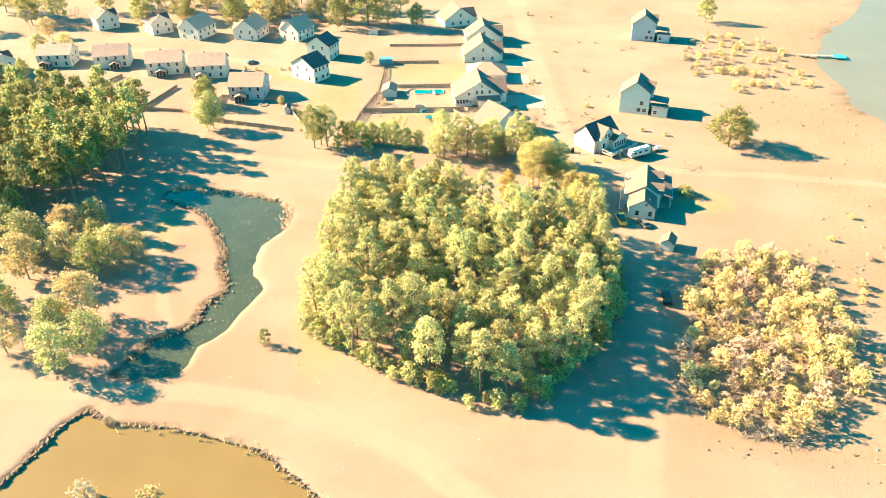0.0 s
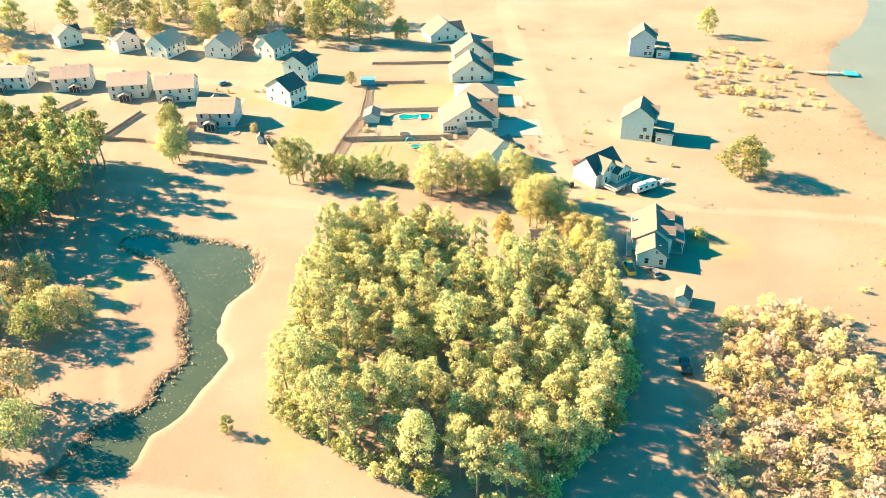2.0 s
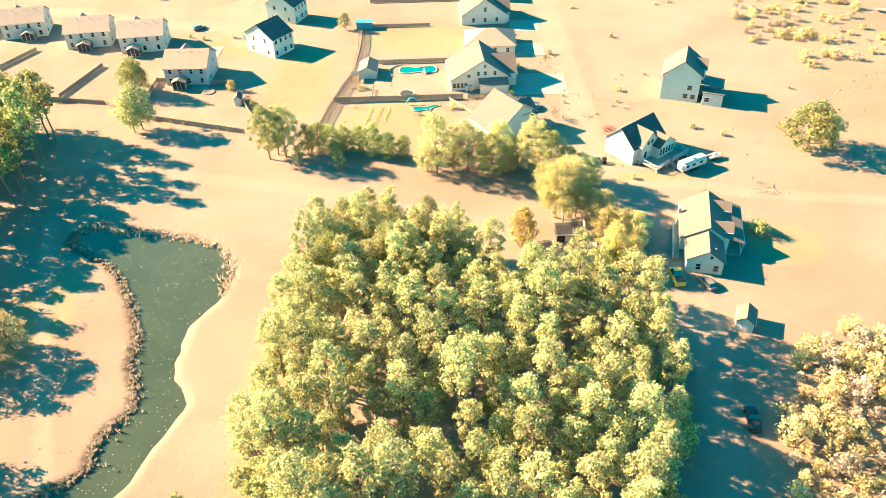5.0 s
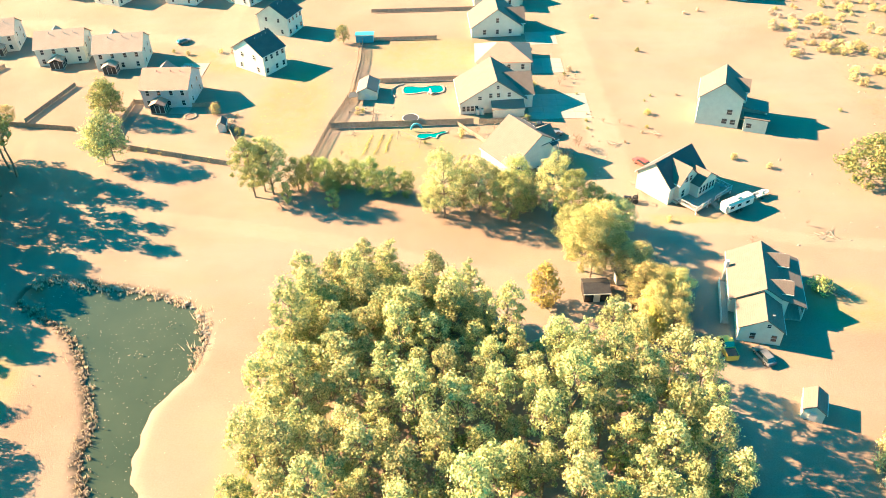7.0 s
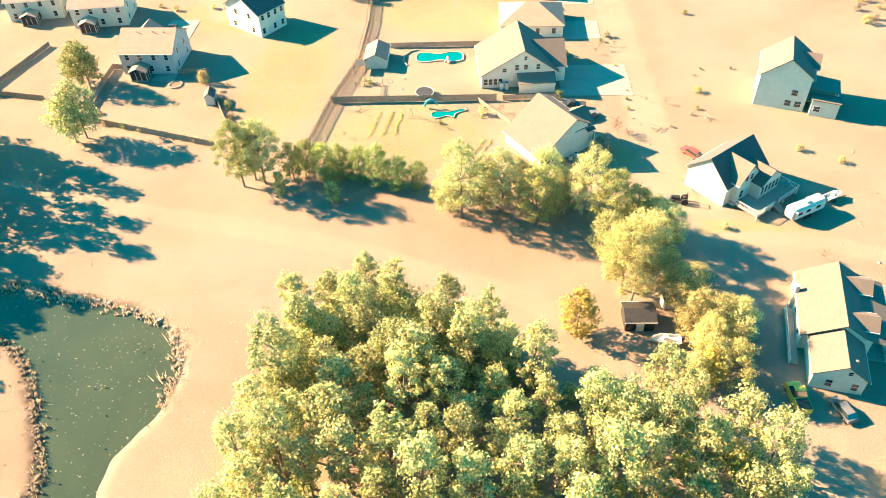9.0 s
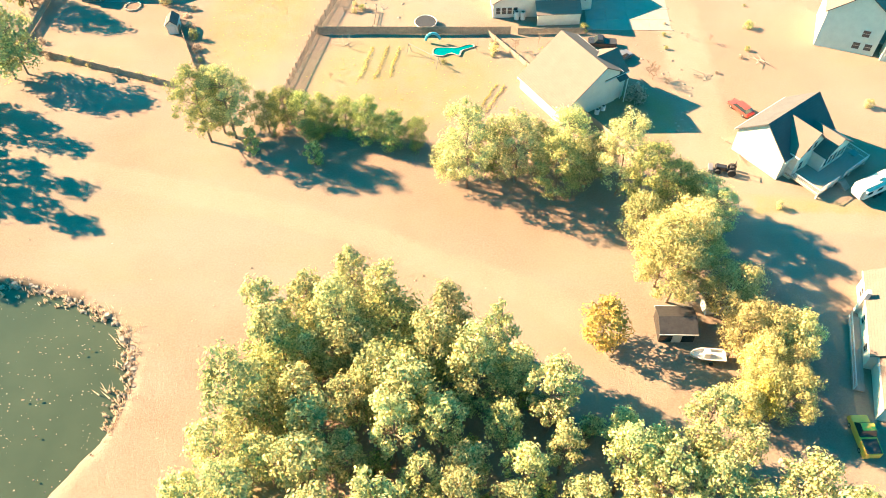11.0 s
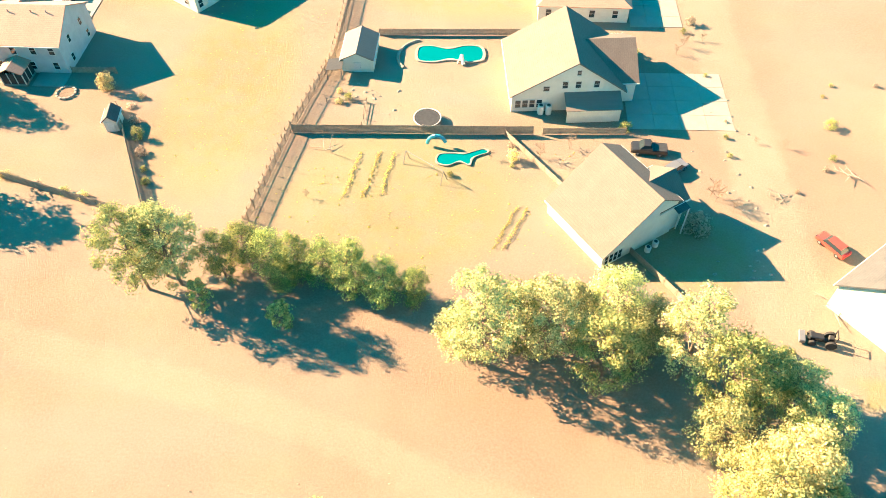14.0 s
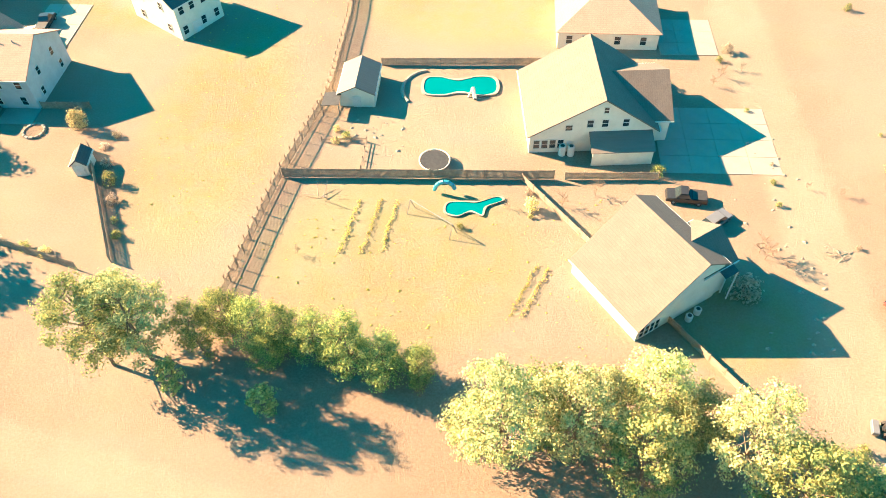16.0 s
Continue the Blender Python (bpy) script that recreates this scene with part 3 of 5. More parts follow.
grove_oaks = [tree("leafy_tree", 90 + k, 9.5, 3.6, 0.10, 56, 130, 0.26, leaf, label, shape="round", clump_r=(0.7, 1.2))
              for k, (leaf, label) in enumerate((("oak", "dense evergreen tree in the hedgerow"), ("pine", "pale yellow-leaved tree in the hedgerow")))]
plant(grove_oaks, [(-1.5, 221.5), (5, 222), (12, 220), (14.5, 222), (-8, 220), (20, 208.5), (29, 214.5), (10, 223.5)], 92, 0.75, 1.05, "trees of the hedgerow")
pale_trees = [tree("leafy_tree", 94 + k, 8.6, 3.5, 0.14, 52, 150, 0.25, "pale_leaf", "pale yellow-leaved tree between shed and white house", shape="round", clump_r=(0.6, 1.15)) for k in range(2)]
plant(pale_trees, [(31.5, 191.0), (34.5, 190.5), (33.0, 187.2), (36.0, 186.2), (32.0, 183.0), (35.0, 181.5), (30.6, 196.0), (37.2, 190.0), (29.0, 180.5)], 96, 0.75, 1.05, "pale trees beside the shed")
for k, (x, y, f) in enumerate([(-21, 189.5, 1.25), (-14, 188, 1.2), (-8, 185, 1.15), (-18, 183.5, 1.3), (-26, 182, 1.25), (-12, 180, 1.3), (-2.5, 181, 1.2), (-27, 175, 1.2)]):
    copy_thing(grove_oaks[0 if k % 3 else 1], pose(x, y, 0, 0, 0, 53 * k) @ Matrix.Diagonal((f, f, f, 1)))
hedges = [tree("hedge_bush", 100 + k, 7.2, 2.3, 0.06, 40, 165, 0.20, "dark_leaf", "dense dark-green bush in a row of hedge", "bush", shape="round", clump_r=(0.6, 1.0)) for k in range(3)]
plant(hedges, [(-36.5, 231.5), (-33, 230.5), (-29.5, 230), (-25.8, 228.8), (-22, 228), (-18, 227), (-14.2, 226.5), (-31, 228), (-39, 229)], 102, 0.8, 1.1, "bushes of the hedge", 0.12)
small = [tree("young_pine", 110, 4.8, 1.3, 0.08, 22, 44, 0.34, "oak", "young bushy pine beside the hedge", "tree", shape="pine", clump_r=(0.35, 0.7))]
plant(small, [(-30, 221.8), (-42.5, 125.5), (-40.5, 224)], 112, 0.9, 1.1)
gold = tree("yellow_bush", 115, 9.2, 2.7, 0.06, 46, 64, 0.4, "gold", "rounded bright yellow-leaved bush on dry grass", "bush", shape="round", clump_r=(0.7, 1.1))
gold.matrix_basis = pose(13.6, 190.5, 0)
copy_thing(gold, pose(31.5, 181.5, 0, 0, 0, 80) @ Matrix.Diagonal((0.8, 0.8, 0.8, 1)))
willows = [bare_tree("bare_tree", 120 + k, 8.5, "leafless pale gray tree with fine twigs") for k in range(2)]
for k, (x, y, s) in enumerate([(-87, 156, 1), (-90, 131, 1), (-83, 128.5, 0.8), (-93, 121, 0.7), (-180, 360, 1.0), (-192, 372, 1.0), (-58, 372, 1.1), (-212, 364, 1.1), (-64, 386, 1.2), (-150, 384, 0.9), (46, 114, 0.5)]):
    if k < 2:
        willows[k].matrix_basis = pose(x, y, 0)
    else:
        copy_thing(willows[k % 2], pose(x, y, 0, 0, 0, 70 * k) @ Matrix.Diagonal((s, s, s, 1)))
saplings = [bare_tree("bare_sapling", 130, 3.2, "leafless young tree with thin branches", "bark", 2)]
for k, (x, y, s) in enumerate([(26.3, 245.7, 1.0), (2, 253.2, 0.8), (-31, 243.5, 0.45), (57, 208, 0.7), (30, 283, 0.5), (70, 214, 0.5)]):
    if k == 0:
        saplings[0].matrix_basis = pose(x, y, 0)
    else:
        copy_thing(saplings[0], pose(x, y, 0, 0, 0, 50 * k) @ Matrix.Diagonal((s, s, s, 1)))

# marsh scrub
scrub = [tree("marsh_shrub", 140 + k, 3.4, 1.6, 0.05, 16, 28, 0.42, leaf, label, "shrub", shape="round", clump_r=(0.45, 0.85))
         for k, (leaf, label) in enumerate((("marsh_leaf", "yellow-tan marsh shrub with ragged crown"), ("marsh_leaf", "pale golden marsh shrub on tidal mud"), ("marsh_leaf", "straw-coloured low marsh shrub on tidal mud"), ("dry_leaf", "dry pinkish brush clump on marsh")))]
near_marsh = sow([(62, 158), (53, 140), (46, 120), (48, 104), (62, 98), (80, 112), (88, 138), (84, 160), (74, 164)], 3.1, 23)
far_marsh = np.concatenate([sow([(85, 95), (125, 90), (135, 190), (105, 185), (88, 160)], 2.5, 24)[::8], sow([(100, 275), (135, 280), (140, 345), (110, 350), (96, 330), (92, 300)], 1.9, 25)[::5]])
plant(scrub, near_marsh, 26, 0.5, 1.4, "shrubs of the marsh", 0.15)
rng = np.random.default_rng(27)
for q in far_marsh:
    s = 0.35 + 0.6 * rng.random()
    copy_thing(scrub[int(rng.integers(4))], pose(q[0], q[1], 0, 0, 0, 360 * rng.random()) @ Matrix.Diagonal((s, s, s * 0.8, 1)))


def brush_pile(x, y, r, seed, count=60, label="heap of gray cut branches on the marsh edge"):
    """A heap of cut branches."""
    g = np.random.default_rng(seed)
    bm = bmesh.new()
    for _ in range(count):
        a, d = g.random() * 6.28, r * math.sqrt(g.random())
        p = Vector((math.cos(a) * d, math.sin(a) * d * 0.7, 0.1 + 0.5 * g.random()))
        b = g.random() * 6.28
        q = p + Vector((math.cos(b), math.sin(b), 0.25 * g.normal())) * (1.2 + 2.2 * g.random())
        tube(bm, p, q, 0.07, 0.02, 5)
        for _ in range(2):
            e = p.lerp(q, 0.4 + 0.5 * g.random())
            tube(bm, e, e + Vector(g.normal(size=3)) * 0.6, 0.03, 0.01, 4)
    ob = part("brushwood", bm, "deadwood")
    ob.matrix_basis = pose(x, y, 0)
    return tagged(ob, label, "branches", "brush heaps")


for k, (x, y, r) in enumerate([(48, 108, 4.5), (53, 105, 4), (56, 101, 3), (46, 113, 3), (62, 99, 2.5)]):
    brush_pile(x, y, r, 40 + k)


def litter(name, ring, count, seed, size, material, label, flat=0.3, z=0.02, off=None):
    """Small scattered bits, too many to count: one mesh."""
    g = np.random.default_rng(seed)
    bm = bmesh.new()
    ring = np.array(ring, float)
    lo, hi = ring.min(0), ring.max(0)
    p = lo + (hi - lo) * g.random((count * 4, 2))
    p = p[inside(p[:, 0], p[:, 1], ring)]
    p = (p if off is None else p[~inside(p[:, 0], p[:, 1], off)])[:count]
    verts, faces = [], []
    for x, y in p:
        s = size * (0.4 + g.random())
        a = g.random() * 6.28
        k = len(verts)
        for t in range(5):
            w = s * (0.6 + 0.5 * g.random())
            verts.append((x + math.cos(a + t * 1.257) * w, y + math.sin(a + t * 1.257) * w * 0.7, z - 0.04))
        verts.append((x, y, z + s * flat))
        faces += [(k + t, k + (t + 1) % 5, k + 5) for t in range(5)]
    bm.free()
    me = bpy.data.meshes.new(name)
    me.from_pydata(verts, [], faces)
    me.materials.append(M[material])
    return tagged(new(name, me), label, "debris", kind="stuff")


litter("floating_leaves", POND_N, 700, 51, 0.17, "dry_leaf", "pale leaves floating on the green pond", 0.1, -0.40)
litter("marsh_wrack", MARSH, 900, 52, 0.5, "dry_leaf", "low clumps of dead reed on marsh", 0.7, off=RIVER)
litter("marsh_mud_clods", [(45, 95), (75, 88), (110, 90), (110, 160), (62, 160)], 260, 53, 0.45, "soil", "dark mud clods among marsh scrub", 0.5)


def shore(name, ring, a, b, width, count, seed, size, material, label, blades=0):
    """Along part of a shore: tufts of that many blades, or low lumps."""
    g = np.random.default_rng(seed)
    n = len(ring)
    verts, faces = [], []
    for _ in range(count):
        u = a + (b - a) * min(0.999, max(0.0, (g.integers(7) + 0.5 + 0.3 * g.normal()) / 7.0 if g.random() < 0.6 else g.random()))
        x, y = ring[int(u) % n] * (1 - u % 1) + ring[(int(u) + 1) % n] * (u % 1) + g.normal(size=2) * width
        s = size * math.exp(0.45 * g.normal())
        for _ in range(blades):
            k, ph = len(verts), g.random() * 6.28
            cx, cy = x + 0.5 * s * g.normal(), y + 0.5 * s * g.normal()
            dx, dy = math.cos(ph), math.sin(ph)
            verts += [(cx - dy * 0.09, cy + dx * 0.09, -0.45), (cx + dy * 0.09, cy - dx * 0.09, -0.45), (cx + dx * s * 0.7, cy + dy * s * 0.7, -0.1 + s * (0.7 + g.random()))]
            faces.append((k, k + 1, k + 2))
        if not blades:
            k, ph = len(verts), g.random() * 6
            for r, z in ((1.0, -0.45), (0.6, -0.25 + 0.5 * s)):
                for t in range(6):
                    w = s * r * (0.7 + 0.6 * g.random())
                    verts.append((x + math.cos(ph + t * 1.047) * w, y + math.sin(ph + t * 1.047) * w, z + 0.1 * s * g.normal()))
            faces += [(k + t, k + (t + 1) % 6, k + 6 + (t + 1) % 6, k + 6 + t) for t in range(6)] + [tuple(range(k + 6, k + 12))]
    me = bpy.data.meshes.new(name)
    me.from_pydata(verts, [], faces)
    me.materials.append(M[material])
    return tagged(new(name, me), label, "debris", kind="stuff")


shore("bank_reeds", POND_N, 4, 36, 0.9, 340, 61, 0.27, "dry_leaf", "dry reed clumps along the pond bank", 7)
shore("bank_reeds", POND_N, 96, 150, 0.8, 420, 62, 0.28, "dry_leaf", "dry reed clumps along the pond bank", 7)
shore("bank_mud", POND_N, 96, 150, 0.4, 420, 63, 0.28, "soil", "dark mud lumps along the pond bank")
shore("bank_mud", POND_N, 6, 34, 0.5, 160, 66, 0.24, "stone", "pale stones and clods along the pond bank")
# dark lumps on the west side stand in for the shaded cut bank
shore("bank_mud", POND_S, 0, 24, 0.25, 420, 64, 0.28, "soil", "dark lumps for mud and the cut bank's shade, along the muddy pond")
shore("bank_mud", POND_S, 24, 72, 0.2, 220, 67, 0.16, "soil", "dark lumps for mud and the cut bank's shade, along the muddy pond")
shore("bank_reeds", POND_S, 26, 66, 0.6, 110, 65, 0.35, "dry_leaf", "dry reed clumps along the muddy pond", 6)


# ---- houses ----
def gable(parent, m, length, half_l, half_r, eave_l, eave_r, ridge, wall, roof, over=0.4, base=-0.2):
    """A gabled volume: ridge along x; half_l and eave_l on the +y side, half_r and eave_r on the -y side."""
    h = length / 2
    bm = bmesh.new()
    prof = [(-half_r, base), (half_l, base), (half_l, eave_l), (0, ridge - 0.12), (-half_r, eave_r)]
    ends = [[bm.verts.new((x, y, z)) for y, z in prof] for x in (-h, h)]
    for k in range(5):
        bm.faces.new((ends[0][k], ends[0][(k + 1) % 5], ends[1][(k + 1) % 5], ends[1][k]))
    bm.faces.new(ends[0][::-1])
    bm.faces.new(ends[1])
    part("wall", fixed(bm), wall, parent, m=m)
    bm = bmesh.new()
    for side, half, eave in ((1, half_l, eave_l), (-1, half_r, eave_r)):
        fall = (ridge - eave) / half
        y1, z1 = side * (half + over), eave - fall * over + 0.14
        slab(bm, [(-h - over, 0, ridge + 0.12), (h + over, 0, ridge + 0.12), (h + over, y1, z1), (-h - over, y1, z1)], 0.16)
    part("roof", fixed(bm), roof, parent, m=m)
    for side, half, eave in ((1, half_l, eave_l), (-1, half_r, eave_r)):
        fall = (ridge - eave) / half
        y1, z1 = side * (half + over), eave - fall * over + 0.14
        bm = boxes((-h - over - 0.02, h + over + 0.02, min(y1, y1 + side * 0.12), max(y1, y1 + side * 0.12), z1 - 0.24, z1 - 0.06))
        part("gutter", bm, "trim", parent, m=m)


def hip(parent, m, length, width, eave, ridge, wall, roof, over=0.45):
    h, w = length / 2, width / 2
    part("wall", boxes((-h, h, -w, w, -0.2, eave)), wall, parent, m=m)
    H, W, k = h + over, w + over, max(0.3, h - w)
    bm = bmesh.new()
    for cs in ([(-H, -W, eave), (H, -W, eave), (k, 0, ridge), (-k, 0, ridge)], [(-H, W, eave), (H, W, eave), (k, 0, ridge), (-k, 0, ridge)]):
        slab(bm, cs, 0.14)
    for s in (1, -1):
        slab(bm, [(s * H, -W, eave), (s * H, W, eave), (s * k, 0, ridge)], 0.14)
    part("roof", fixed(bm), roof, parent, m=m)


def window(parent, m, x, y, z, face, w=0.9, h=1.4):
    """A window proud of its wall, facing +x, -x, +y or -y, with glass and a middle bar."""
    turn = {"+x": 90, "-x": -90, "+y": 180, "-y": 0}[face]
    t = m @ pose(x, y, z, 0, 0, turn)
    b = 0.09
    fr = boxes((-w / 2 - b, w / 2 + b, -0.07, 0.03, h / 2, h / 2 + b), (-w / 2 - b, w / 2 + b, -0.09, 0.03, -h / 2 - b, -h / 2), (-w / 2 - b, -w / 2, -0.07, 0.03, -h / 2, h / 2),
               (w / 2, w / 2 + b, -0.07, 0.03, -h / 2, h / 2), (-w / 2, w / 2, -0.05, 0.02, -0.03, 0.03))
    ob = part("window", fr, "trim", parent, "white framed sash window", m=t)
    part("pane", boxes((-w / 2, w / 2, -0.03, 0.01, -h / 2, h / 2)), "glass", ob, m=t)


def door(parent, m, x, y, face, w=1.0, h=2.05, material="trim"):
    turn = {"+x": 90, "-x": -90, "+y": 180, "-y": 0}[face]
    t = m @ pose(x, y, 0, 0, 0, turn)
    ob = part("door", boxes((-w / 2, w / 2, -0.08, 0.02, 0, h), bevel=0.01), material, parent, m=t)
    part("door_handle", boxes((w / 2 - 0.15, w / 2 - 0.05, -0.14, -0.08, 0.98, 1.04)), "metal", ob, m=t)


def rail(parent, m, a, b, z, height=1.0):
    """A white railing from a to b at floor height z: top rail and balusters."""
    a, b = Vector((*a, z)), Vector((*b, z))
    n = max(2, int((b - a).length / 0.28))
    bm = bmesh.new()
    tube(bm, a + Vector((0, 0, height)), b + Vector((0, 0, height)), 0.07, 0.07, 4)
    tube(bm, a + Vector((0, 0, 0.12)), b + Vector((0, 0, 0.12)), 0.05, 0.05, 4)
    for k in range(n + 1):
        p = a.lerp(b, k / n)
        r = 0.08 if k % 7 == 0 else 0.03
        tube(bm, p, p + Vector((0, 0, height + (0.15 if k % 7 == 0 else 0))), r, r, 4)
    part("railing", bm, "trim", parent, m=m)


EYE4 = Matrix.Identity(4)


def suburban(x, y, turn, length, width, eave, ridge, roof, wall, porch, seed, category="house", label="", front=True):
    """A two-storey suburban house: gabled body, rear windows, screened porch, chimney vents."""
    g = np.random.default_rng(seed)
    root = thing("house", label or "two-storey cream-sided suburban house with a low shingle roof", category, pose(x, y, 0, 0, 0, turn), "suburban houses")
    w, h = width / 2, length / 2
    gable(root, EYE4, length, w, w, eave, eave, ridge, wall, roof)
    for fx in (-0.36, -0.12, 0.14, 0.38):
        window(root, EYE4, fx * length, -w, eave - 1.2, "-y")
    for fx in (-0.38, 0.05, 0.36):
        window(root, EYE4, fx * length, -w, 1.5, "-y")
    for s, face in ((h, "+x"), (-h, "-x")):
        for fy, z in ((-0.28, 1.5), (0.28, 1.5), (-0.2, eave - 1.2), (0.2, eave - 1.2)):
            window(root, EYE4, s, fy * width, z, face, 0.8, 1.3)
    door(root, EYE4, -0.12 * length, -w, "-y", 1.7)
    if front:
        gable(root, pose(-0.22 * length, w - 0.6, 0, 0, 0, 90), 4.0, 2.6, 2.6, eave - 0.3, eave - 0.3, eave + 1.9, wall, roof, 0.3)
    for fx in (-0.2, 0.1, 0.3):
        part("roof_vent", tube(bmesh.new(), (fx * length, -1.2, ridge - 1.2), (fx * length, -1.2, ridge - 0.1), 0.09, 0.09, 6), "metal", root)
    if porch:
        px = porch
        bm = boxes((px - 2, px + 2, -w - 3.6, -w - 0.05, 0.0, 0.25))
        part("porch_floor", bm, "concrete", root)
        for cx in (-1.9, -0.6, 0.6, 1.9):
            part("porch_post", boxes((px + cx - 0.07, px + cx + 0.07, -w - 3.55, -w - 3.41, 0.25, 2.5)), "trim", root)
        for cy in (-2.4, -1.2):
            for cx in (-1.9, 1.9):
                part("porch_post", boxes((px + cx - 0.07, px + cx + 0.07, -w + cy - 0.07, -w + cy + 0.07, 0.25, 2.5)), "trim", root)
        for row in ((px - 1.86, px + 1.86, -w - 3.46, -w - 3.43), (px - 1.9, px - 1.87, -w - 3.4, -w - 0.1), (px + 1.87, px + 1.9, -w - 3.4, -w - 0.1)):
            part("porch_screen", boxes((*row, 0.3, 2.4)), "black", root)
        bm = bmesh.new()
        slab(bm, [(px - 2.2, -w - 3.9, 2.5), (px, -w - 3.9, 3.5), (px, -w + 0.05, 3.5), (px - 2.2, -w + 0.05, 2.5)], 0.14)
        slab(bm, [(px + 2.2, -w - 3.9, 2.5), (px, -w - 3.9, 3.5), (px, -w + 0.05, 3.5), (px + 2.2, -w + 0.05, 2.5)], 0.14)
        part("porch_roof", fixed(bm), roof, root)
    return root


nw = suburban(-81.8, 275.3, 0, 12.8, 12, 5.6, 8.9, "roof_tan", "gray", -1.5, 1, label="two-storey gray-sided house with tan roof and screened porch")
part("patio", boxes((1.2, 6.6, -9.6, -6.05, 0.0, 0.12)), "concrete", nw)
suburban(-104, 299, 8, 14, 11, 5.6, 8.9, "roof_cream", "white", -2.5, 2)
suburban(-123.5, 303, 10, 14, 11, 5.6, 8.8, "roof_cream", "white", -1.0, 3)
suburban(-149.5, 312, 14, 14, 11, 5.4, 8.6, "roof_cream", "cream", 1.5, 4)
suburban(-174, 313, 4, 14, 10, 5.4, 8.4, "roof_cream", "cream", -3, 5)
suburban(-194, 302, -35, 12, 10, 5.4, 8.8, "roof_dark", "white", 0, 6)
suburban(-176, 368, -50, 11, 10, 5.4, 8.8, "roof_dark", "white", 0, 7)
suburban(-147, 360, -48, 12, 10, 5.6, 9.0, "roof_dark", "cream", 0, 8)
suburban(-125, 352, 68, 13, 11, 5.2, 9.6, "roof_cream", "white", 0, 9)
suburban(-99, 351, 78, 13, 11, 5.0, 9.2, "roof_cream", "cream", 0, 10)
suburban(-77, 349, 62, 12, 10, 5.0, 9.4, "roof_cream", "cream", 0, 11)
hn = suburban(-61.4, 294.4, 56, 8.8, 12.4, 6.2, 9.9, "roof_dark", "white", 0, 12, label="two-storey white-sided house with a dark shingle roof", front=False)
suburban(-60.5, 321, 70, 8.8, 11, 6.2, 9.8, "roof_dark", "white", 0, 13, label="two-storey white-sided house with a dark shingle roof", front=False)


def house_d():
    root = thing("house", "long-roofed house with pale shingles and a tall east front", "house", pose(13.0, 242.6, 0, 0, 0, -54.4))
    gable(root, EYE4, 11.6, 3.4, 8.4, 6.4, 2.6, 8.5, "white", "roof_gray", 0.35)
    gable(root, pose(2.3, 2.9, 0, 0, 0, 90), 4.6, 3.3, 3.3, 5.6, 5.6, 7.9, "white", "roof_gray", 0.3)
    for k in range(4):
        window(root, EYE4, 5.8, -7.7 + 0.75 * k, 1.25, "+x", 0.6, 1.7)
    for x, z in ((0.6, 4.2), (3.6, 4.2), (2.1, 1.6)):
        window(root, EYE4, x, 5.2, z, "+y")
    for x in (-4.4, -2.2):
        window(root, EYE4, x, 3.4, 4.6, "+y")
    door(root, EYE4, -3.2, 3.4, "+y", 2.6, 2.2)
    bm = bmesh.new()
    slab(bm, [(5.8, 4.6, 5.5), (7.0, 4.6, 5.2), (7.0, 2.6, 5.2), (5.8, 2.6, 5.5)], 0.12)
    part("awning", fixed(bm), "roof_dark", root)
    for x in (5.9, 6.9):
        part("post", boxes((x - 0.07, x + 0.07, 4.4, 4.54, 0, 5.1)), "trim", root)


house_d()


def house_e():
    root = thing("house", "white-sided house with cross-gabled pale roof and lean-to", "house", pose(6.5, 271.2, 0, 0, 0, -84.4))
    gable(root, EYE4, 14.0, 7.6, 9.6, 3.6, 3.2, 9.0, "cream", "roof_gray")
    gable(root, pose(-0.6, 5.4, 0, 0, 0, 90), 8.6, 6.0, 6.0, 4.0, 4.0, 7.5, "cream", "roof_gray")
    for y in (-1.6, 0.4, 3.2):
        window(root, EYE4, 7.0, y, 4.9, "+x", 0.8, 1.2)
    window(root, EYE4, 7.0, 0.3, 7.1, "+x", 0.6, 0.9)
    window(root, EYE4, 7.0, -4.4, 4.3, "+x", 0.9, 0.9)
    for y in (-8.6, -7.5, -6.4, -5.3):
        window(root, EYE4, 7.0, y, 1.5, "+x", 0.8, 1.4)
    for y in (-4.5, 1.5):
        door(root, EYE4, y - 2.2, 9.7, "+y", 3.6, 2.2)
    bm = bmesh.new()
    slab(bm, [(7.0, -1.6, 3.5), (7.0, 7.0, 3.5), (10.3, 7.0, 2.5), (10.3, -1.6, 2.5)], 0.12)
    part("lean_to_roof", fixed(bm), "metal_roof", root)
    part("lean_to_wall", boxes((9.9, 10.05, -1.4, 6.8, 0, 2.45), (7.0, 9.9, 6.65, 6.8, 0, 2.6)), "white", root)


house_e()


def tank(x, y, r, h, label, name="rain_tank"):
    bm = bmesh.new()
    tube(bm, (0, 0, 0), (0, 0, h), r, r, 14)
    tube(bm, (0, 0, h), (0, 0, h + 0.1), r * 1.06, r * 0.9, 14)
    ob = thing(name, label, "tank", pose(x, y, 0))
    part("drum", bm, "trim", ob)
    bm = bmesh.new()
    tube(bm, (0, 0, h + 0.1), (0, 0, h + 0.14), r * 0.6, r * 0.6, 10)
    part("grille", bm, "black", ob)


tank(15.9, 236.3, 0.42, 0.8, "round white air conditioner unit beside house", "air_conditioner")
tank(17.0, 237.3, 0.42, 0.8, "round white air conditioner unit beside house", "air_conditioner")
tank(2.2, 263.2, 0.5, 1.5, "white plastic rain tank against white siding")
tank(3.4, 263.2, 0.5, 1.5, "white plastic rain tank against white siding")

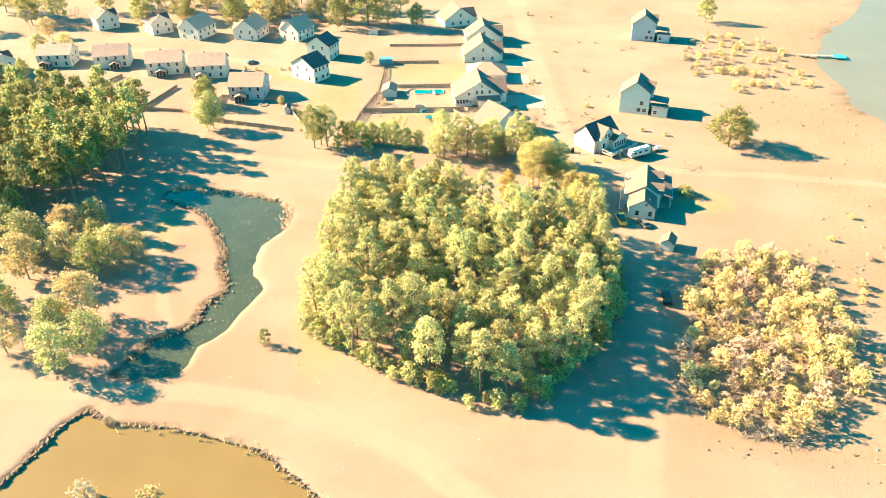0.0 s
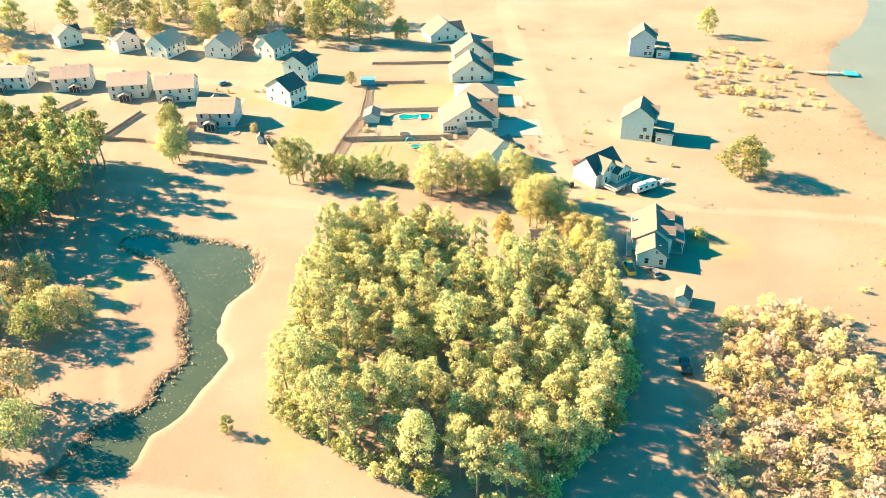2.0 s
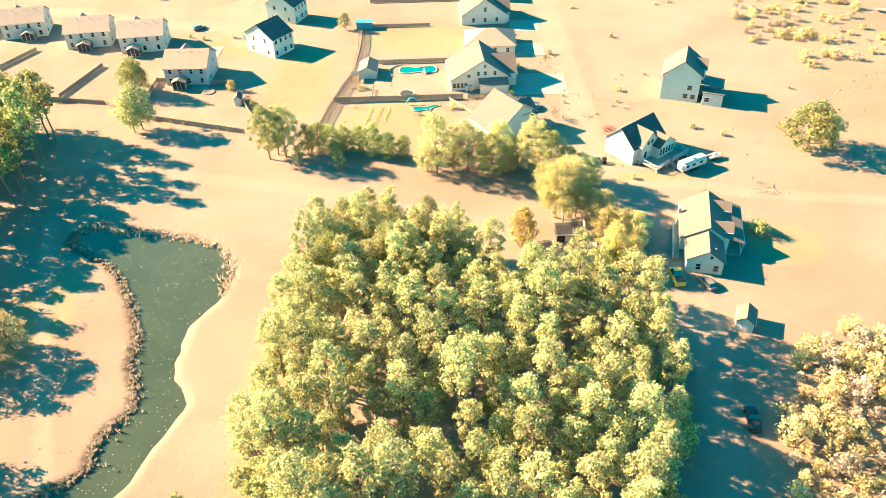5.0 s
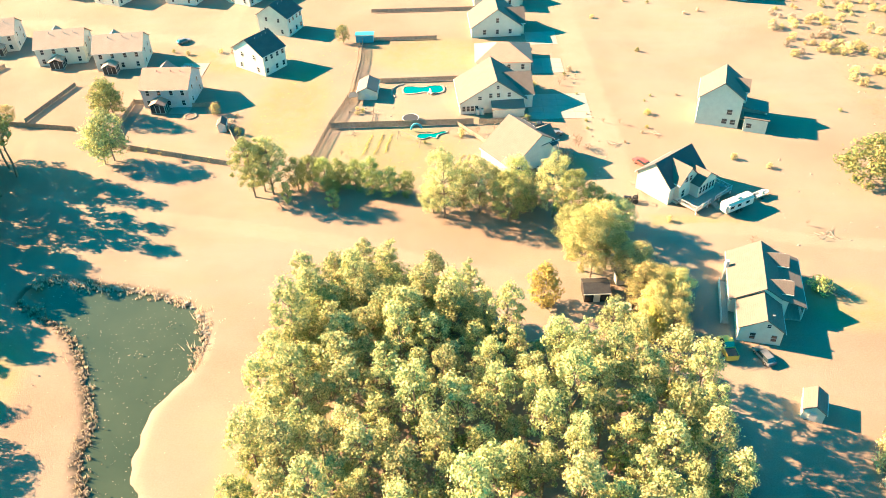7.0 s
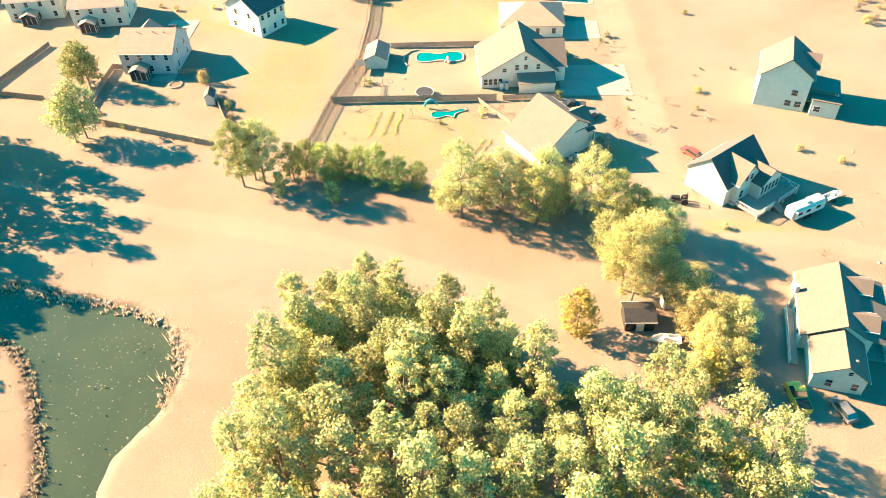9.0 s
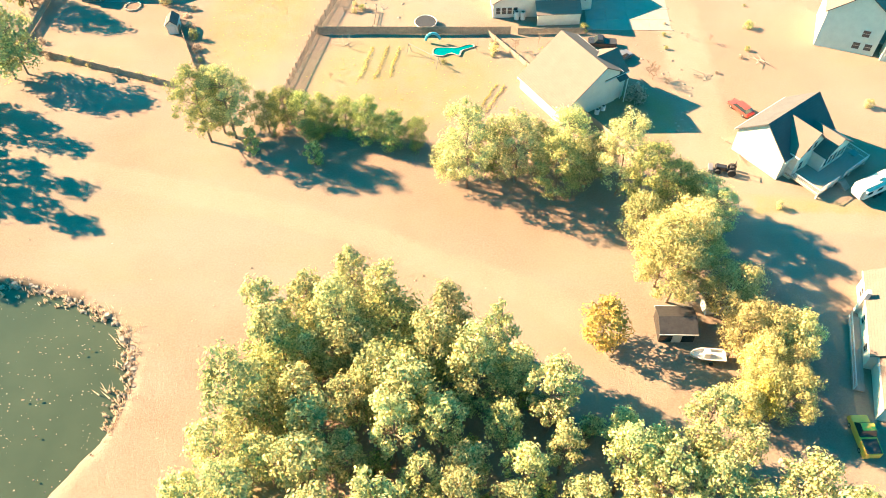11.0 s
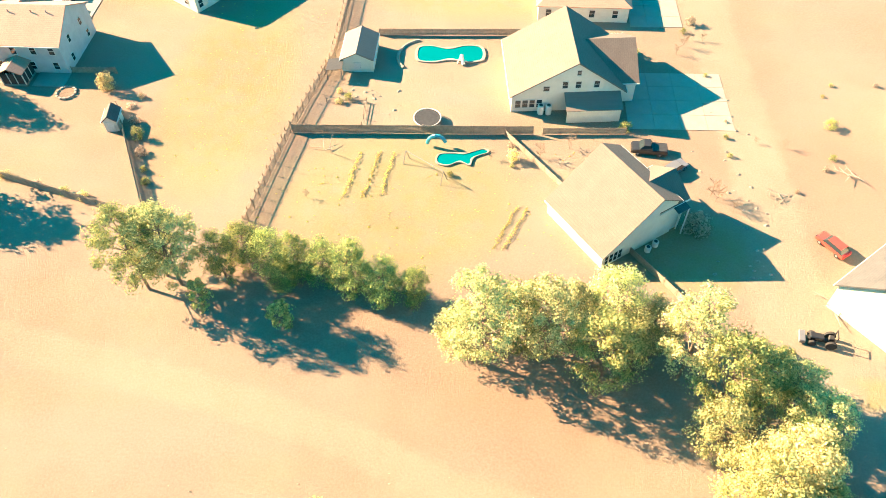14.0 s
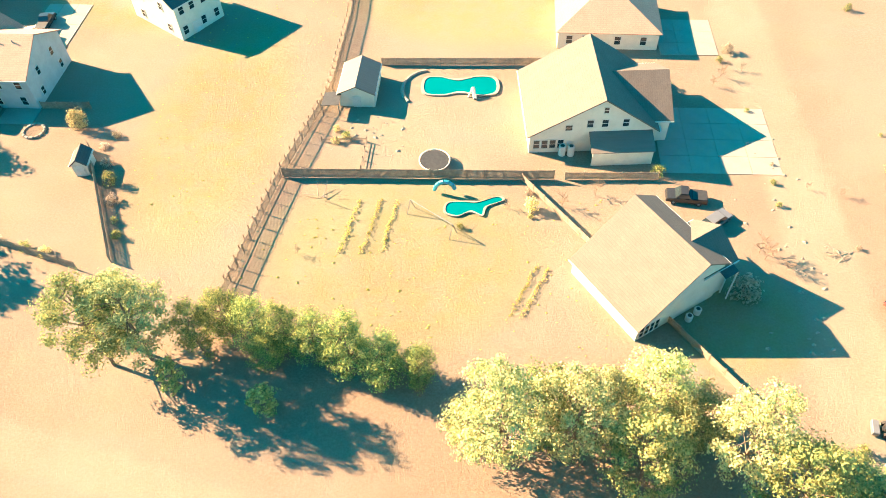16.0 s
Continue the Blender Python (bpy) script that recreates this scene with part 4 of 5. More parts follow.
hf = thing("house", "single-storey house with tan hipped shingle roof", "house", pose(9.9, 294, 0, 0, 0, 0))
hip(hf, EYE4, 15.6, 12.4, 3.1, 6.4, "cream", "roof_tan")
for x in (-6, -3.5, 1.5, 5.5):
    window(hf, EYE4, x, -6.2, 1.6, "-y")
door(hf, EYE4, 7.8, -2, "+x", 4.8, 2.2)
for k, (x, y, turn) in enumerate(((8.5, 319, -86), (9.5, 343, -86), (-3, 372, -70))):
    g = thing("house", "white-sided house with steep pale cross-gabled roof", "house", pose(x, y, 0, 0, 0, turn), "houses along the sandy road")
    gable(g, EYE4, 13, 7.4, 8.0, 3.4, 3.2, 8.8, "white" if k != 1 else "cream", "roof_gray")
    gable(g, pose(0.8, 5.0, 0, 0, 0, 90), 7.0, 4.4, 4.4, 3.8, 3.8, 7.0, "white", "roof_gray")
    for yy in (-4, 0, 4):
        window(g, EYE4, 6.5, yy, 1.6, "+x")
    window(g, EYE4, 6.5, 0, 5.2, "+x")
    door(g, EYE4, 0, 8.5, "+y", 3.0, 2.1)


def house_a():
    """Ridge along x; a steep back slope, a broken front slope that runs out over a porch, two gabled dormers, a lower wing."""
    root = thing("house", "long white house with pale dormered roof and side deck", "house", pose(53.5, 193.9, 0, 0, 0, 77.7))
    gable(root, EYE4, 13.4, 5.4, 2.9, 3.2, 4.75, 6.6, "white", "roof_gray", 0.3)
    part("front_wall", boxes((-6.7, 6.7, -4.2, -2.95, -0.2, 4.2)), "white", root)
    bm = slab(bmesh.new(), [(-7.05, -2.9, 4.86), (7.05, -2.9, 4.86), (7.05, -7.3, 3.5), (-7.05, -7.3, 3.5)], 0.16)
    part("porch_roof", fixed(bm), "roof_gray", root)
    part("gutter", boxes((-7.05, 7.05, -7.44, -7.3, 3.26, 3.42)), "trim", root)
    part("porch_floor", boxes((-6.8, 6.8, -7.1, -4.25, 0.0, 0.35)), "deck", root)
    for k in range(6):
        x = -6.7 + 2.68 * k
        part("porch_post", boxes((x - 0.08, x + 0.08, -7.15, -6.99, 0.35, 3.3)), "trim", root)
        if k != 2 and k < 5:
            rail(root, EYE4, (x, -7.07), (x + 2.68, -7.07), 0.35, 0.9)
    for x in (4.2, -3.6):
        gable(root, pose(x, -2.6, 0, 0, 0, 90), 4.2, 1.7, 1.7, 5.0, 5.0, 6.15, "white", "roof_gray", 0.28, 3.6)
        window(root, EYE4, x, -4.7, 4.9, "-y", 0.9, 0.9)
    for x in (-5.0, -2.6, 2.8, 5.2):
        window(root, EYE4, x, -4.2, 1.7, "-y")
    door(root, EYE4, 0.0, -4.2, "-y")
    for x in (-4.5, 0, 4.5):
        window(root, EYE4, x, 5.4, 1.6, "+y")
    gable(root, pose(-10.3, 0.3, 0), 7.2, 4.0, 3.2, 3.3, 3.4, 5.75, "white", "roof_gray", 0.3)
    window(root, EYE4, -13.9, -0.3, 4.3, "-x", 0.6, 0.7)
    for y in (-1.6, 1.9):
        window(root, EYE4, -13.9, y, 1.6, "-x")
    part("deck", boxes((-10.5, 1.0, 5.45, 6.9, 0.3, 0.5)), "deck", root)
    rail(root, EYE4, (-10.5, 6.8), (1.0, 6.8), 0.5)
    part("roof_vent", boxes((-12.4, -12.0, -1.2, -0.8, 4.7, 5.4)), "metal", root)
    part("chimney", boxes((2.0, 2.7, 5.42, 6.0, -0.2, 4.6), bevel=0.03), "trim", root)


house_a()


def house_b():
    """Main gable along x with two crossing gables to the south and a low railed deck round them."""
    root = thing("house", "white house with crossed gables and railed corner deck", "house", pose(44.4, 229.0, 0, 0, 0, 40))
    # dark shingles here imitate the shade on the main south slope
    gable(root, EYE4, 11.6, 4.4, 4.4, 4.6, 4.6, 8.6, "white", "roof_dark", 0.4)
    gable(root, pose(-1.1, -2.9, 0, 0, 0, 90), 5.4, 3.0, 3.0, 5.2, 5.2, 8.2, "white", "roof_gray", 0.35)
    gable(root, pose(2.9, -4.4, 0, 0, 0, 90), 6.6, 3.0, 3.0, 4.2, 4.2, 6.3, "white", "roof_gray", 0.35)
    for x in (-2.0, -0.6):
        window(root, EYE4, x, -5.6, 5.4, "-y", 0.8, 1.2)
    window(root, EYE4, -2.6, -5.6, 2.3, "-y", 0.9, 1.6)
    door(root, EYE4, -1.0, -5.6, "-y", 0.9, 2.9)
    for x in (0.7, 1.8, 2.9, 4.0, 5.1):
        window(root, EYE4, x, -7.7, 2.6, "-y", 0.7, 1.7)
    for y in (-6.6, -5.4, -4.2):
        window(root, EYE4, 5.9, y, 2.6, "+x", 0.7, 1.5)
    part("deck", boxes((-4.4, 8.2, -10.8, -7.75, 0.8, 1.0), (-4.4, -0.2, -7.75, -4.7, 0.8, 1.0), (5.95, 8.2, -7.75, -4.5, 0.8, 1.0)), "deck", root)
    for x in (-4.2, -0.1, 4.0, 8.0):
        part("deck_post", boxes((x - 0.1, x + 0.1, -10.7, -10.5, -0.2, 0.8)), "trim", root)
    rail(root, EYE4, (-4.3, -10.7), (0.6, -10.7), 1.0)
    rail(root, EYE4, (2.2, -10.7), (8.1, -10.7), 1.0)
    rail(root, EYE4, (8.1, -10.7), (8.1, -4.6), 1.0)
    rail(root, EYE4, (-4.3, -10.7), (-4.3, -4.8), 1.0)
    for k in range(5):
        part("step", boxes((0.7, 2.1, -11.0 - 0.28 * (k + 1), -10.8 - 0.28 * k, -0.1, 0.8 - 0.17 * k)), "deck", root)
    part("outdoor_table", boxes((6.4, 7.6, -9.4, -8.2, 1.68, 1.75), (6.9, 7.1, -8.9, -8.7, 1.0, 1.68)), "metal", root)


house_b()


def house_c(x, y, turn, wall):
    """Tall gabled house, ridge along x, with an enclosed porch wing on its shaded side."""
    root = thing("house", "tall white coastal house with pale gabled roof", "house", pose(x, y, 0, 0, 0, turn), "tall houses by the marsh")
    gable(root, EYE4, 10.2, 5.2, 5.0, 7.6, 8.2, 11.8, wall, "roof_gray", 0.45)
    gable(root, pose(1.6, -3.6, 0, 0, 0, 90), 4.6, 2.6, 2.6, 8.4, 8.4, 10.3, wall, "roof_gray", 0.35, 5.0)
    for yy, z in ((-3.6, 1.6), (-1.6, 1.6), (-2.4, 4.2)):
        window(root, EYE4, -5.1, yy, z, "-x", 1.2, 1.3)
    for xx in (-3.4, 0.4, 3.4):
        window(root, EYE4, xx, -5.0, 6.4, "-y", 1.0, 1.4)
    part("wing_wall", boxes((-6.0, -3.4, -11.6, -6.2, -0.2, 3.6)), wall, root)
    bm = slab(bmesh.new(), [(-6.3, -11.9, 3.7), (-6.3, -5.9, 3.9), (-3.2, -5.9, 3.9), (-3.2, -11.9, 3.7)], 0.16)
    part("wing_roof", fixed(bm), "roof_gray", root)
    window(root, EYE4, -6.0, -7.4, 1.7, "-x", 1.2, 1.2)
    part("porch_floor", boxes((-3.3, 2.6, -11.2, -5.05, 1.6, 1.85)), "deck", root)
    bm = slab(bmesh.new(), [(-3.1, -11.5, 4.3), (2.8, -11.5, 4.3), (2.8, -5.05, 5.0), (-3.1, -5.05, 5.0)], 0.14)
    part("porch_roof", fixed(bm), "metal_roof", root)
    for px in (-2.9, -0.2, 2.5):
        part("porch_post", boxes((px - 0.1, px + 0.1, -11.2, -11.0, -0.2, 4.25)), "trim", root)
    rail(root, EYE4, (-3.0, -11.1), (2.5, -11.1), 1.85)


house_c(63.4, 260.4, 73, "white")
house_c(83.0, 346, 80, "gray")


# ---- sheds and yards ----
def shed(name, x, y, turn, length, width, eave, ridge, wall, roof, label, door_face="-x"):
    root = thing(name, label, "shed", pose(x, y, 0, 0, 0, turn))
    gable(root, EYE4, length, width / 2, width / 2, eave, eave, ridge, wall, roof, 0.2)
    h, w = length / 2, width / 2
    where = {"+x": (h, 0), "-x": (-h, 0), "+y": (0, w), "-y": (0, -w)}[door_face]
    door(root, EYE4, where[0], where[1], door_face, 1.2, 1.9, "trim")
    return root


b_shed = shed("garden_shed", -27.6, 275.6, 90, 7.2, 5.2, 2.4, 3.7, "white", "metal_roof", "white yard shed with pale metal roof by pool")
part("canopy", fixed(slab(bmesh.new(), [(-6.0, 2.2, 2.3), (-3.0, 2.2, 2.3), (-3.0, 4.8, 2.0), (-6.0, 4.8, 2.0)], 0.06)), "black", b_shed)
for px, py in ((-5.9, 4.7), (-3.1, 4.7), (-5.9, 2.3)):
    part("canopy_post", boxes((px - 0.05, px + 0.05, py - 0.05, py + 0.05, 0, 2.0)), "metal", b_shed)
shed("garden_shed", 53.9, 165.6, 68, 4.2, 3.2, 2.3, 3.5, "white", "roof_gray", "small white shed with gabled pale roof")
shed("garden_shed", -63.6, 257.2, 98, 3.0, 2.0, 2.1, 3.0, "cream", "roof_dark", "small cream garden shed against the fence")
shed("garden_shed", -87, 373, 20, 5, 3.4, 2.3, 3.3, "cream", "metal_roof", "small pale shed beneath far trees")
shed("garden_shed", -42, 354, 0, 4, 3.0, 2.3, 3.2, "cream", "metal_roof", "small pale shed beneath far trees")
shed("workshop", 23.3, 193.2, 2, 4.6, 4.0, 2.2, 3.0, "carblack", "black", "black workshop shed shaded by pines", "-y")
shed("shipping_container", -32.3, 311, 0, 5.4, 2.4, 2.4, 2.5, "tarp", "tarp", "teal storage container beside the fence", "+x")
shed("lean_shed", 29.4, 197, 10, 3.4, 2.0, 2.0, 2.4, "gray", "metal_roof", "low gray shed with flat metal roof under pines")


def fence(points, height, label, gap=0.04, board=0.13, span=2.4, lattice=False, tall=0.15):
    """A board fence along a line: posts as parts; rails and boards joined."""
    root = thing("fence", label, "fence", pose(points[0][0], points[0][1], 0), "yard fences")
    bm = bmesh.new()
    o = Vector((points[0][0], points[0][1], 0))
    post = bpy.data.meshes.new("post")
    pb = boxes((-0.06, 0.06, -0.06, 0.06, -0.2, height + tall))
    pb.to_mesh(post)
    pb.free()
    post.materials.append(M["wood"])
    for a, b in zip(points[:-1], points[1:]):
        a, b = Vector((*a, 0)), Vector((*b, 0))
        d = b - a
        n = max(1, round(d.length / span))
        turn = Matrix.Rotation(math.atan2(d.y, d.x), 4, "Z")
        for k in range(n + 1):
            share("post", post, root, Matrix.Translation(a.lerp(b, k / n) - o) @ turn)
        rows = []
        for z in (0.35, height - 0.3):
            rows.append((0, d.length, -0.04, 0.0, z, z + 0.09))
        k, step = 0.0, board + gap
        while k < d.length - board:
            rows.append((k, k + board, 0.004, 0.024, 0.05, height - 0.03 * (int(k / step) % 3 == 0)))
            k += step
        m = Matrix.Translation(a - o) @ turn
        for x0, x1, y0, y1, z0, z1 in rows:
            vs = [bm.verts.new(m @ Vector((x, y, z))) for z in (z0, z1) for x, y in ((x0, y0), (x1, y0), (x1, y1), (x0, y1))]
            for f in ((4, 5, 6, 7), (0, 1, 5, 4), (1, 2, 6, 5), (2, 3, 7, 6), (3, 0, 4, 7)):
                bm.faces.new([vs[i] for i in f])
    tagged(part("boarding", bm, "wood", root), kind="stuff")
    return root


WOODEN = "weathered wooden board fence round a yard"
fence([(-39.2, 232.0), (-35.9, 256.8)], 1.75, "open slatted wooden fence with many posts", 0.10, 0.06, 2.3)
fence([(-35.8, 257.2), (-31.9, 275.6), (-31.8, 295), (-33, 313)], 1.75, "open slatted wooden fence with many posts", 0.10, 0.06, 2.3)
fence([(-35.5, 256.8), (-3.2, 258.0), (1.0, 258.2)], 1.7, WOODEN, 0.02)
fence([(2.5, 258.3), (14.9, 258.9)], 1.3, WOODEN, 0.02)
fence([(-3.2, 257.7), (5.4, 246.6)], 1.2, WOODEN, 0.03)
fence([(-25.2, 282.1), (0.0, 283.2)], 1.4, WOODEN, 0.02)
fence([(-29.6, 311.0), (-10, 311.5)], 1.2, WOODEN, 0.02)
fence([(-32.5, 334), (6, 335)], 1.2, WOODEN, 0.02)
fence([(13.2, 236.2), (21.4, 225.6)], 1.3, WOODEN, 0.02)
fence([(-76.0, 270.0), (-91.8, 271.6), (-91.2, 249.4), (-58, 239.6)], 1.5, WOODEN, 0.02)
fence([(-64.3, 260.8), (-54.2, 241.0)], 1.6, WOODEN, 0.05)
fence([(-124.5, 261), (-103, 257.5), (-91.6, 250.7)], 1.3, WOODEN, 0.02)
fence([(-75.0, 269.4), (-67.6, 269.7)], 1.3, WOODEN, 0.02)
fence([(-113, 283), (-118, 262)], 1.3, WOODEN, 0.02)
fence([(-140, 296), (-150, 272)], 1.3, WOODEN, 0.02)
fence([(-25.2, 258.6), (-25.2, 264.4), (-31.6, 264.2)], 0.9, "low wire garden fence on thin posts", 0.5, 0.03, 2.2)


def stake_row(points, gap, height, label):
    """A row of thin stakes with wire strung between them."""
    root = thing("wire_fence", label, "fence", pose(points[0][0], points[0][1], 0), "yard fences")
    o, me = Vector((*points[0], 0)), bpy.data.meshes.new("stake")
    bm = boxes((-0.06, 0.06, -0.06, 0.06, -0.2, height), bevel=0.01)
    bm.to_mesh(me)
    bm.free()
    me.materials.append(M["wood"])
    wire = bmesh.new()
    for a, b in zip(points[:-1], points[1:]):
        a, b = Vector((*a, 0)) - o, Vector((*b, 0)) - o
        n = max(1, round((b - a).length / gap))
        for k in range(n):
            share("stake", me, root, Matrix.Translation(a.lerp(b, k / n)))
        for z in (0.5, height - 0.08):
            tube(wire, a + Vector((0, 0, z)), b + Vector((0, 0, z)), 0.012, 0.012, 4)
    part("wire", wire, "metal", root)


stake_row([(-40.1, 232.6), (-36.9, 257.2), (-33.0, 275.8), (-32.9, 295), (-34.0, 312)], 1.7, 0.75, "row of thin wooden stakes strung with wire")


# paved drives, one slab after another
def drive(x, y, turn, nx, ny, sx, sy, label):
    root = thing("driveway", label, "driveway", pose(x, y, 0.03, 0, 0, turn), kind="structure")
    me = bpy.data.meshes.new("slab")
    bm = boxes((0.02, sx - 0.02, 0.02, sy - 0.02, -0.25, 0.025), bevel=0.008)
    bm.to_mesh(me)
    bm.free()
    me.materials.append(M["concrete"])
    for i in range(nx):
        for j in range(ny):
            share("slab", me, root, pose(i * sx, j * sy, 0))


drive(15.6, 260.2, 1, 4, 4, 4.0, 3.4, "concrete driveway of large square slabs")
drive(18.2, 286.6, 1, 3, 3, 3.0, 3.2, "concrete driveway of large square slabs")
drive(17.6, 306, 1, 3, 3, 3.2, 3.2, "concrete driveway of large square slabs")
drive(-85.5, 282, 0, 3, 5, 2.6, 3.0, "concrete driveway of large square slabs")


# ---- pools and play things ----
def pool(x, y, ring, label, rim=0.45):
    """A pool set in the ground: water and a raised coping."""
    root = thing("swimming_pool", label, "pool", pose(x, y, 0))
    ring = spline(ring, 6)
    n = len(ring)
    c = ring.mean(0)
    bm = bmesh.new()
    outer = [c + (p - c) * (1 + rim / max(0.5, np.hypot(*(p - c)))) for p in ring]
    rows = [[bm.verts.new((*p, z)) for p in r] for r, z in ((outer, 0.0), (outer, 0.24), (ring, 0.24), (ring, 0.05))]
    for a, b in zip(rows[:-1], rows[1:]):
        for k in range(n):
            bm.faces.new((a[k], a[(k + 1) % n], b[(k + 1) % n], b[k]))
    part("coping", fixed(bm), "concrete", root, "pale concrete coping")
    bm = bmesh.new()
    f = bm.faces.new([bm.verts.new((*p, 0.15)) for p in ring])
    f.normal_update()
    if f.normal.z < 0:
        f.normal_flip()
    part("water", bm, "pool", root, "turquoise pool water")
    return root


p1 = pool(-12.6, 277.3, [(-5.2, -1.8), (-5.4, 1.4), (-3.4, 2.0), (-0.5, 1.3), (2.4, 2.3), (5.0, 1.9), (5.2, -1.2), (2.8, -1.9), (0, -1.3), (-2.4, -2.1)], "freeform turquoise swimming pool in a concrete rim")
bm = bmesh.new()
tube(bm, (1.2, -2.4, 0.0), (1.9, -1.5, 1.2), 0.12, 0.12, 6)
tube(bm, (1.9, -1.5, 1.2), (2.3, -2.9, 0.2), 0.3, 0.3, 6)
part("slide", bm, "trim", p1)
p2 = pool(-10.0, 252.4, [(-3.0, -1.0), (-2.8, 0.6), (-0.8, 0.9), (1.0, 0.9), (3.4, 2.0), (4.2, 1.4), (2.0, 0.2), (1.6, -1.2), (0.2, -0.6), (-1.4, -1.5)], "small freeform turquoise splash pool on pale mat", 0.3)
bm = bmesh.new()
prev = None
for k in range(7):
    a = math.radians(20 + 25 * k)
    q = Vector((-3.4 + 1.4 * math.cos(a), 2.6, 0.2 + 1.9 * math.sin(a)))
    if prev:
        tube(bm, prev, q, 0.28, 0.28, 7)
    prev = q
part("slide", bm, "tarp", p2, "curved blue plastic slide")
arc = thing("garden_wall", "curved low stone wall beside the pool", "wall", pose(-17.5, 276.5, 0))
bm = bmesh.new()
for k in range(14):
    a, b = [math.radians(100 + 9 * (k + j)) for j in (0, 1)]
    tube(bm, (3.9 * math.cos(a), 4.4 * math.sin(a), 0.1), (3.9 * math.cos(b), 4.4 * math.sin(b), 0.1), 0.28, 0.28, 6)
part("kerb", bm, "stone", arc)


def trampoline(x, y, r):
    root = thing("trampoline", "round gray trampoline with safety rim on grass", "trampoline", pose(x, y, 0))
    bm = bmesh.new()
    tube(bm, (0, 0, 0.85), (0, 0, 0.88), r * 0.93, r * 0.93, 28)
    part("mat", bm, "black", root, "dark gray jumping mat")
    bm = bmesh.new()
    for k in range(28):
        a, b = k * math.tau / 28, (k + 1) * math.tau / 28
        tube(bm, (r * math.cos(a), r * math.sin(a), 0.9), (r * math.cos(b), r * math.sin(b), 0.9), 0.09, 0.09, 5)
    part("rim", bm, "trim", root)
    for k in range(6):
        a = k * math.tau / 6
        bm = bmesh.new()
        tube(bm, (r * math.cos(a), r * math.sin(a), -0.1), (r * math.cos(a), r * math.sin(a), 0.88), 0.05, 0.05, 6)
        part("leg", bm, "metal", root)


trampoline(-15.2, 260.3, 2.1)


def swing(x, y, turn):
    root = thing("swing_frame", "thin metal swing frame standing on dry lawn", "playground", pose(x, y, 0, 0, 0, turn))
    bm = bmesh.new()
    tube(bm, (0, 0, 2.2), (7, 0, 2.2), 0.06, 0.06, 6)
    part("beam", bm, "metal", root)
    for px in (0, 7):
        for py in (-0.8, 0.8):
            bm = bmesh.new()
            tube(bm, (px, py, -0.1), (px, 0, 2.2), 0.05, 0.05, 6)
            part("leg", bm, "metal", root)


swing(-17.6, 251.5, -35)


# ---- vehicles ----
def car(x, y, turn, paint, label, length=4.6, width=1.8, height=1.45, bed=False, name="car"):
    """A car: shaped body, glazed cabin, four wheels with rims. Nose to +x."""
    root = thing(name, label, "car", pose(x, y, 0.05, 0, 0, turn))
    h, w = length / 2, width / 2
    hood = height * 0.62
    side = [(-h, 0.35), (-h + 0.05, hood * 0.98), (-h * 0.55, hood), (h * 0.35, hood), (h * 0.92, hood * 0.86), (h, 0.55), (h * 0.98, 0.32)]
    bm = bmesh.new()
    ends = [[bm.verts.new((px, s * w, pz)) for px, pz in side] for s in (-1, 1)]
    n = len(side)
    for k in range(n):
        bm.faces.new((ends[0][k], ends[0][(k + 1) % n], ends[1][(k + 1) % n], ends[1][k]))
    bm.faces.new(ends[0][::-1])
    bm.faces.new(ends[1])
    fixed(bm)
    bmesh.ops.bevel(bm, geom=bm.edges[:], offset=0.07, segments=2, affect="EDGES")
    body = part("body", bm, paint, root)
    a, b = (-0.1 * h, 0.42 * h) if bed else (-0.72 * h, 0.38 * h)
    cab = bmesh.new()
    lo = [(a - 0.25, -w + 0.06), (b + 0.35, -w + 0.06), (b + 0.35, w - 0.06), (a - 0.25, w - 0.06)]
    hi = [(a + 0.2, -w + 0.25), (b - 0.25, -w + 0.25), (b - 0.25, w - 0.25), (a + 0.2, w - 0.25)]
    v0, v1 = [cab.verts.new((*p, hood - 0.03)) for p in lo], [cab.verts.new((*p, height - 0.05)) for p in hi]
    for k in range(4):
        cab.faces.new((v0[k], v0[(k + 1) % 4], v1[(k + 1) % 4], v1[k]))
    cab.faces.new(v1)
    part("cabin_glass", fixed(cab), "glass", root, "dark car glass")
    rf = bmesh.new()
    slab(rf, [(*p, height) for p in hi], 0.06)
    part("roof", fixed(rf), paint, root)
    if bed:
        part("cargo_bed", boxes((-h + 0.12, -0.1 * h - 0.45, -w + 0.14, w - 0.14, hood - 0.05, hood + 0.02)), "black", root)
    for s in (-1, 1):
        part("headlight", boxes((h - 0.12, h - 0.02, s * w * 0.7 - 0.15, s * w * 0.7 + 0.15, 0.55, 0.7)), "glass", root)
        for px in (-0.6 * h, 0.6 * h):
            t = bmesh.new()
            tube(t, (px, s * (w - 0.2), 0.32), (px, s * (w + 0.02), 0.32), 0.33, 0.33, 14)
            wheel = part("wheel", t, "rubber", root)
            t = bmesh.new()
            tube(t, (px, s * (w + 0.0), 0.32), (px, s * (w + 0.04), 0.32), 0.19, 0.17, 10)
            part("rim", t, "metal", wheel)
    return root


